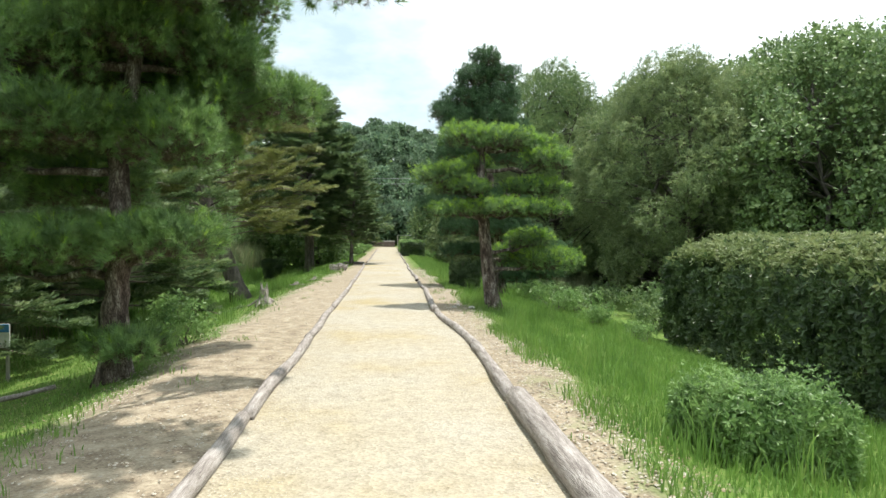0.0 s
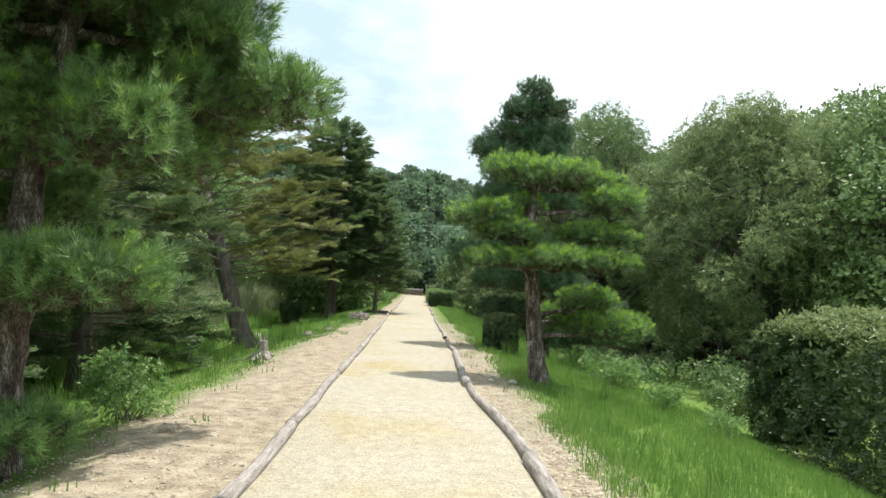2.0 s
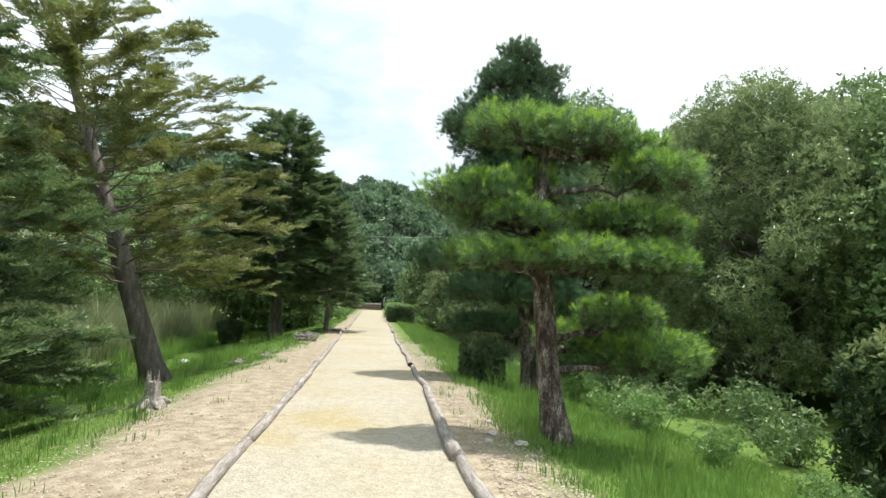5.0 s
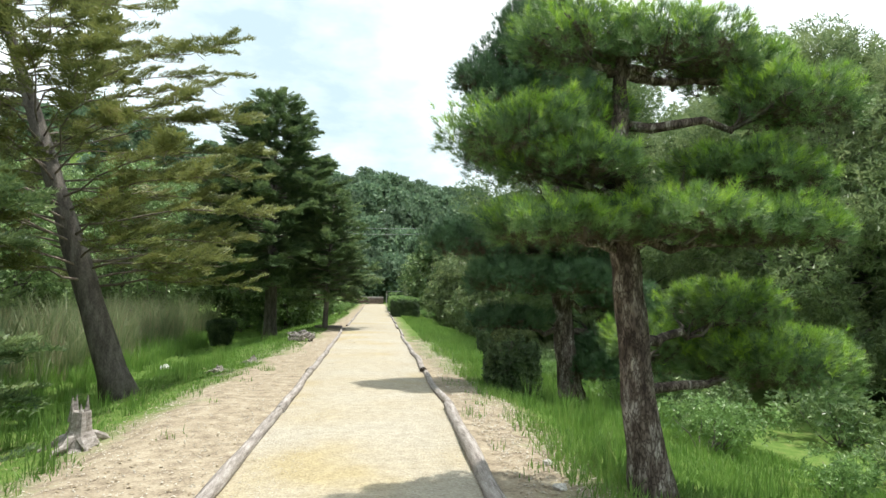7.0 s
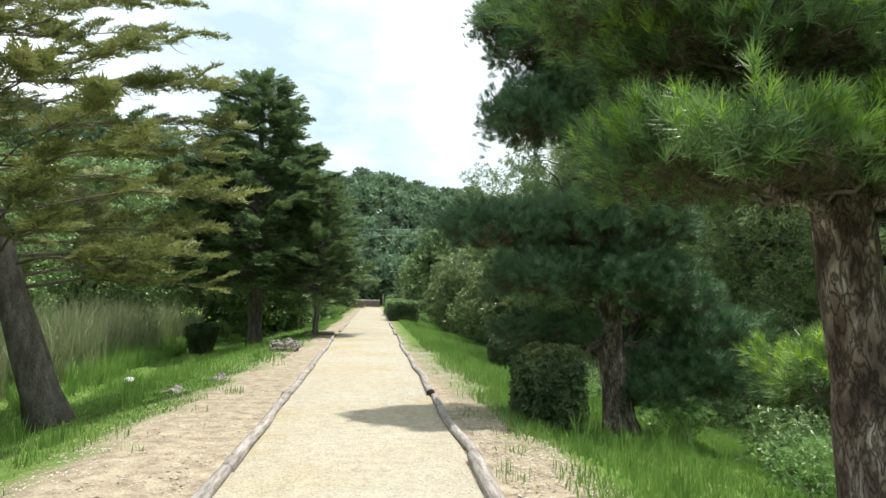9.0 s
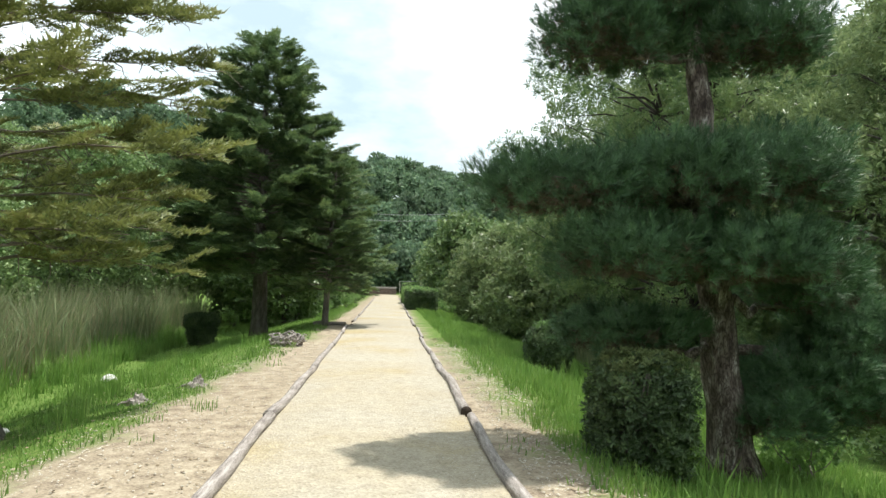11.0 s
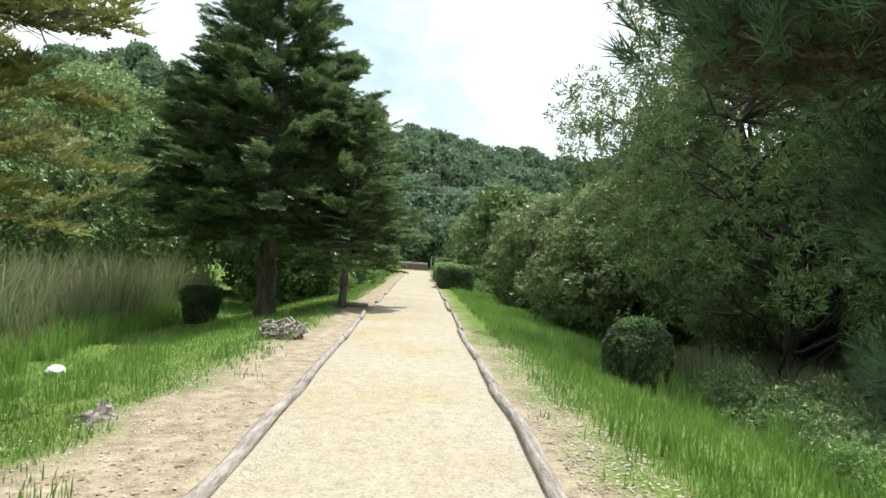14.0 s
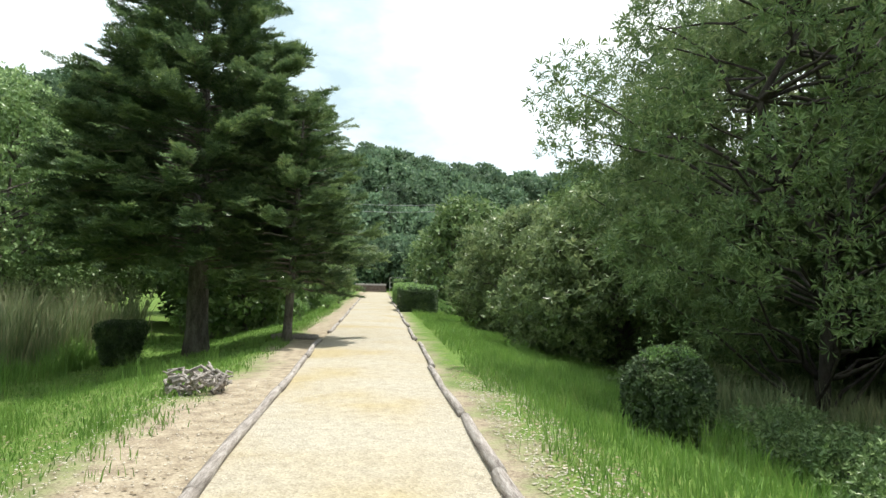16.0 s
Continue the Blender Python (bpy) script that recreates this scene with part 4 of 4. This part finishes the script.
def shrub(x, y, w, h, mat, label, leaf=0.07, per=520, group="wild shrubs", n=12):
    th = empty_thing("shrub", (x, y, gz(x, y)), label, "shrub", group)
    lobes = [(RNG.uniform(-1, 1) * w * 0.62, RNG.uniform(-1, 1) * w * 0.62, h * RNG.uniform(0.2, 0.78), w * RNG.uniform(0.25, 0.45)) for _ in range(n)]
    piece("foliage", mesh_of("foliage", *crown_cloud(lobes, per, leaf, LEAVES, 0.4), [mat]), th)
    st = [tube(bend((RNG.uniform(-0.1, 0.1), RNG.uniform(-0.1, 0.1), -0.05), (a, b, c), 5, 0, 0.08), np.linspace(0.012, 0.004, 5), 5) for a, b, c, r in lobes]
    piece("woody_base", mesh_of("woody_base", *merge(st), [M_BARK_DARK]), th, "thin brown stems")
    return th


shrub(-3.15, 10.7, 0.62, 0.8, M_SHRUB, "bushy bright green wild shrub on bare ground", 0.07, 800)
low = shrub(4.6, 18.6, 0.75, 0.7, M_SHRUB, "tangled green undergrowth shrub on the bank", 0.07, 480)
low2 = shrub(5.6, 21, 0.9, 0.8, M_LEAF, "dark green undergrowth shrub at the wood edge", 0.09, 300)
pale = shrub(-6.3, 48.5, 0.9, 1.1, M_SHRUB, "light green shrub behind the fir", 0.1, 240)
for x, y, s in ((5.2, 16.9, 0.8), (5.6, 19.8, 1.1), (4.9, 22.6, 1.0), (4.4, 25.5, 0.8), (6.0, 26.5, 1.0), (5.6, 14.6, 0.7)):
    put(low, x, y, s, RNG.uniform(0, 360), "wild shrubs")
for x, y, s in ((5.2, 28.4, 0.8), (4.8, 27.0, 0.6), (6.2, 28.2, 0.9), (7.8, 24.5, 1.1), (8.6, 21.5, 1.3), (7.6, 18.6, 1.1), (7.2, 34.5, 1.0), (9.2, 36.5, 1.3), (5.6, 36.4, 0.8), (9.8, 18, 1.4),
                (10.2, 24, 1.4), (5.4, 45, 1.0), (8.2, 27.0, 1.0), (6.0, 31.4, 0.9), (5.1, 29.0, 0.8), (5.7, 28.9, 0.9), (4.7, 27.9, 0.7), (6.6, 30.2, 1.0), (5.2, 30.3, 0.7), (6.8, 32.2, 0.9), (7.0, 26.5, 0.9)):
    put(low2, x, y, s, RNG.uniform(0, 360), "wild shrubs")
for x, y, s in ((-3.3, 51, 0.7), (-2.6, 57, 0.7), (-2.4, 63, 0.8), (-8.2, 52, 1.0), (3.6, 57.5, 0.8), (-8.5, 9.2, 0.9), (-6.5, 10.4, 0.6), (-2.5, 71, 0.9), (-2.5, 80, 0.9)):
    put(pale, x, y, s, RNG.uniform(0, 360), "wild shrubs")

# ---------------- stumps, rocks, roots ----------------
def stump(x, y, r, h, label, roots=6):
    th = empty_thing("tree_stump", (x, y, gz(x, y)), label, "stump")
    v, f = tube([(0, 0, -0.05), (0, 0, 0.04), (0.01, 0, h * 0.5), (0.02, 0, h)], [r * 1.7, r * 1.3, r * 0.85, r * 0.6], 13, 0.2)
    piece("stump_body", mesh_of("stump_body", v, f, [M_LOG]), th)
    for i in range(roots):
        a = i * 6.28 / roots + RNG.uniform(-0.3, 0.3)
        L = r * RNG.uniform(1.8, 3.2)
        piece("root", mesh_of("root", *tube(bend((0, 0, h * 0.35), (math.cos(a) * L, math.sin(a) * L, -0.02), 6, 0.03, 0.06), np.linspace(r * 0.42, r * 0.1, 6), 7, 0.1), [M_LOG]), th)
    for i in range(9):
        a = RNG.uniform(0, 6.28)
        b = (math.cos(a) * r * 0.5, math.sin(a) * r * 0.5, h * 0.75)
        piece("splinter", mesh_of("splinter", *tube([b, (b[0], b[1], h * RNG.uniform(1.1, 1.45))], [r * 0.24, r * 0.04], 5), [M_LOG]), th)
    return th


stump(-3.12, 17.2, 0.15, 0.4, "weathered grey splintered stump beside the grass")
stump(-2.75, 25.3, 0.10, 0.13, "low dark rotten stump on the verge", 4)
stump(-3.3, 24.5, 0.09, 0.1, "low grey stump in the grass", 4)
rp = empty_thing("root_pile", (-2.3, 30.9, gz(-2.3, 30.9)), "heap of grey dead roots and branches", "roots")
for i in range(26):
    a, b = RNG.uniform(0, 6.28), RNG.uniform(0, 6.28)
    p, q = np.array((math.cos(a) * 0.35, math.sin(a) * 0.35, RNG.uniform(0, 0.16))), np.array((math.cos(b) * 0.45, math.sin(b) * 0.45, RNG.uniform(0.02, 0.26)))
    piece("root", mesh_of("root", *tube(bend(p, q, 7, 0.06, 0.15), np.linspace(0.03, 0.012, 7), 6, 0.1), [M_LOG]), rp)
for x, y, r, m, lb in ((-6.6, 31.9, 0.17, M_WHITE, "white rounded stone in the grass"), (-5.1, 24.6, 0.10, M_WHITE, "small white stone beside the leaning trunk")):
    o = new("stone", blob_rock(r, 0.6, x, m))
    o.location = (x, y, gz(x, y) + r * 0.35)
    tagged(o, lb, "stone")
for i, (x, y, r) in enumerate(((1.5, 14.9, 0.06), (1.38, 14.5, 0.05), (1.75, 14.4, 0.07), (1.6, 15.7, 0.05), (-4.6, 6.5, 0.06), (-1.9, 3.4, 0.03))):
    o = new("stone", blob_rock(r, 0.55, i, M_STONE))
    o.location = (x, y, gz(x, y) + r * 0.3)
    tagged(o, "grey stone half sunk in the verge", "stone", "stones on the verge")
pole = new("bare_branch", mesh_of("bare_branch", *tube(bend((-6.2, 8.4, gz(-6.2, 8.4) + 0.08), (-4.2, 8.9, gz(-4.2, 8.9) + 0.1), 8, 0.05, 0.05), np.linspace(0.05, 0.03, 8), 8, 0.1), [M_LOG], smooth=True))
tagged(pole, "fallen grey bare branch in shade", "branch")

# small notice board in the shade of the left wood
nb_x, nb_y = -6.62, 12.0
board = empty_thing("notice_board", (nb_x, nb_y, gz(nb_x, nb_y)), "small white notice board with a blue heading", "sign")


def slab(name, size, at, mat, parent, label=""):
    bm = bmesh.new()
    bmesh.ops.create_cube(bm, size=1.0, matrix=Matrix.LocRotScale(at, None, size))
    bmesh.ops.bevel(bm, geom=bm.edges[:], offset=0.006, segments=1, affect="EDGES")
    me = bpy.data.meshes.new(name)
    bm.to_mesh(me)
    bm.free()
    me.materials.append(mat)
    return piece(name, me, parent, label)


M_BLUE = rough_mat("blue enamel", [(0.04, 0.16, 0.36), (0.06, 0.22, 0.46), (0.08, 0.26, 0.5)], 5, bump=0.05, rough=0.5)
slab("panel", (0.44, 0.03, 0.40), (0, 0, 0.82), M_WHITE, board, "white panel")
slab("heading", (0.44, 0.012, 0.14), (0, -0.022, 0.95), M_BLUE, board, "blue heading band")
for px_ in (-0.16, 0.16):
    slab("post", (0.05, 0.05, 0.86), (px_, 0.042, 0.40), M_CONCRETE, board)

# ---------------- far end: steps, rail, wires ----------------
st = empty_thing("timber_steps", (-1.0, 100.5, 0), "broad dark timber steps at the path's end", "steps")
for k in range(5):
    bm = bmesh.new()
    bmesh.ops.create_cube(bm, size=1.0, matrix=Matrix.LocRotScale((0, 0.5 * k, 0.11 + 0.19 * k), None, (3.6, 0.5, 0.24)))
    bmesh.ops.bevel(bm, geom=bm.edges[:], offset=0.02, segments=1, affect="EDGES")
    me = bpy.data.meshes.new("step")
    bm.to_mesh(me)
    bm.free()
    me.materials.append(M_STEP if k < 4 else M_CONCRETE)
    piece("step", me, st)
gate = empty_thing("wire_fence", (1.2, 101, gz(1.2, 101)), "thin pale fence beside the steps", "fence")
for k in range(5):
    piece("post", mesh_of("post", *tube([(k * 1.2, 0, 0), (k * 1.2, 0, 1.8)], [0.05, 0.05], 7), [M_CONCRETE]), gate)
for z in (0.6, 1.2, 1.75):
    piece("rail", mesh_of("rail", *tube([(0, 0, z), (4.8, 0, z)], [0.02, 0.02], 6), [M_WIRE]), gate)
for z in (9.4, 10.2):
    t = np.linspace(-1, 1, 15)
    w = new("overhead_wire", mesh_of("overhead_wire", *tube(np.stack([9 * t, 0 * t + 101.5, z + 0.5 * t * t], 1), np.full(15, 0.03), 5), [M_WIRE]))
    tagged(w, "thin grey overhead wire across the far trees", "wire", "overhead wires")

# ---------------- grass, reeds, litter ----------------
def blades(name, n, xs, ys, hmin, hmax, width, mat, label, clump=0.0, keep=None, lean=0.35):
    x, y = RNG.uniform(*xs, n), RNG.uniform(*ys, n)
    if clump:
        c = RNG.integers(0, max(1, int(n / clump)), n)
        cx, cy = RNG.uniform(*xs, c.max() + 1), RNG.uniform(*ys, c.max() + 1)
        x, y = cx[c] + RNG.normal(0, 0.09, n), cy[c] + RNG.normal(0, 0.09, n)
    if keep is not None:
        k = keep(x, y)
        x, y = x[k], y[k]
        n = len(x)
    h = RNG.uniform(hmin, hmax, n) * (0.7 + 0.5 * np.sin(x * 1.9 + np.sin(y * 1.3)) ** 2)
    a, b = RNG.uniform(0, 6.28, n), RNG.uniform(0, 6.28, n)
    d = np.stack([np.cos(a), np.sin(a)], 1) * (h * RNG.uniform(0, lean, n))[:, None]
    s = np.stack([np.cos(b), np.sin(b)], 1) * (width * RNG.uniform(0.6, 1.2, n))[:, None]
    z = ground_z(x, y) - 0.02
    p = np.stack([x, y], 1)
    v = np.zeros((n, 5, 3), np.float32)
    v[:, 0, :2], v[:, 1, :2], v[:, 2, :2], v[:, 3, :2], v[:, 4, :2] = p - s, p + s, p + d * 0.35 + s * 0.8, p + d * 0.35 - s * 0.8, p + d
    v[:, 0, 2] = v[:, 1, 2] = z
    v[:, 2, 2] = v[:, 3, 2] = z + h * 0.6
    v[:, 4, 2] = z + h
    o = (np.arange(n) * 5)[:, None, None]
    f = (np.array([(0, 1, 2), (0, 2, 3), (3, 2, 4)])[None] + o).reshape(-1, 3)
    ob = new(name, mesh_of(name, v.reshape(-1, 3), f, [mat]))
    return tagged(ob, label, "grass", kind="stuff")


def reed_zone(x, y):
    return x < -8.0 - 0.055 * np.clip(y - 26, 0, 18)


def edge_r(x, y):
    return x > 1.75 - 0.3 * sstep(18, 32, y) + 0.25 * np.sin(y * 1.1) + 0.2 * np.sin(y * 2.7 + 1) + RNG.uniform(-0.25, 0.25, len(x))


def edge_l(x, y):
    lim = -2.75 - 0.45 * sstep(24, 12, y) + 0.25 * np.sin(y * 0.9) + 0.15 * np.sin(y * 2.9) + 0.75 * sstep(20, 33, y) + 0.9 * sstep(8.5, 5.5, y)
    return x < lim + RNG.uniform(-0.25, 0.25, len(x))


blades("lawn_grass", 75000, (1.6, 6.4), (1.5, 24), 0.07, 0.19, 0.006, M_GRASS, "bright green grass on the sloping bank", 0, edge_r, 0.7)
blades("lawn_grass", 62000, (1.5, 6.4), (22, 60), 0.10, 0.28, 0.006, M_GRASS, "tall bright grass along the path edge", 0, edge_r, 0.7)
blades("tall_grass", 3500, (2.0, 4.6), (2.5, 34), 0.25, 0.5, 0.006, M_GRASS, "taller tufts of grass on the bank", 24, edge_r, 0.45)
blades("lawn_grass", 34000, (-7.5, -2.4), (2, 26), 0.04, 0.11, 0.006, M_GRASS, "short grass under the trees", 0, edge_l, 0.7)
blades("lawn_grass", 64000, (-8.5, -2.0), (24, 62), 0.05, 0.13, 0.007, M_GRASS, "sunlit lawn grass around the firs", 0, edge_l, 0.7)
blades("tall_grass", 2600, (-6.5, -2.6), (14, 38), 0.22, 0.5, 0.006, M_GRASS, "tufts of longer grass on the left verge", 30, edge_l, 0.45)
blades("weeds", 700, (-3.2, -2.0), (4, 34), 0.05, 0.14, 0.006, M_GRASS, "scattered weeds on bare sand", 14)
blades("weeds", 900, (1.2, 2.1), (4, 34), 0.05, 0.16, 0.006, M_GRASS, "scattered weeds beside the log edging", 14)
blades("reeds", 15000, (-12.5, -7.4), (17, 50), 0.9, 2.2, 0.019, M_REED, "dense stand of reeds and dry grasses", 22, reed_zone, 0.55)
blades("dry_stalks", 5000, (-12.5, -7.4), (17, 50), 1.0, 2.2, 0.008, M_STRAW, "dry straw stalks among the reeds", 9, reed_zone, 0.5)
blades("tall_grass", 9000, (-9.0, -6.4), (17, 48), 0.3, 0.8, 0.010, M_GRASS, "long rank grass before the reeds", 26, lambda x, y: reed_zone(x - 1.2, y), 0.6)
blades("reeds", 6000, (5.8, 10.5), (31.5, 37), 0.5, 0.95, 0.014, M_REED, "pale reedy grass before the wood", 0, None, 0.4)


def litter(name, n, xs, ys, size, mat, label, sq=0.6, keep=None):
    x, y = RNG.uniform(*xs, n), RNG.uniform(*ys, n)
    if keep is not None:
        k = keep(x, y)
        x, y = x[k], y[k]
        n = len(x)
    tv = np.array([(-1, -0.5, 0), (0.2, -0.8, 0.1), (1, 0.1, 0), (0.1, 0.8, 0.05), (0, 0, 0.7)]) * 0.5
    tf = np.array([(0, 1, 4), (1, 2, 4), (2, 3, 4), (3, 0, 4)])
    a = RNG.uniform(0, 6.28, n)
    up = np.stack([RNG.normal(0, 0.15, n), RNG.normal(0, 0.15, n), np.ones(n)], 1)
    z = np.where((x > LOG_L(y)) & (x < LOG_R(y)), 0.018, ground_z(x, y) + 0.01)
    v, f = scatter(tv * (1, 1, sq), tf, np.stack([x, y, z], 1), frames_from(up, a), size * RNG.uniform(0.4, 1.5, (n, 1)))
    return tagged(new(name, mesh_of(name, v, f, [mat])), label, "gravel", kind="stuff")


litter("gravel", 26000, (-1.1, 0.98), (2.5, 32), 0.014, M_PEBBLE, "small pale gravel on the path")
litter("gravel", 9000, (1.15, 2.0), (2.5, 32), 0.025, M_PEBBLE, "loose gravel beside the log edging")
litter("gravel", 9000, (-3.2, -1.25), (2.5, 32), 0.022, M_PEBBLE, "loose gravel on the bare verge")
litter("leaf_litter", 9000, (1.15, 2.2), (2.5, 34), 0.03, M_LITTER, "dry brown leaf litter on the verge", 0.25)
litter("leaf_litter", 5000, (-5, -1.3), (3, 34), 0.034, M_LITTER, "dry brown leaf litter under the pines", 0.25)
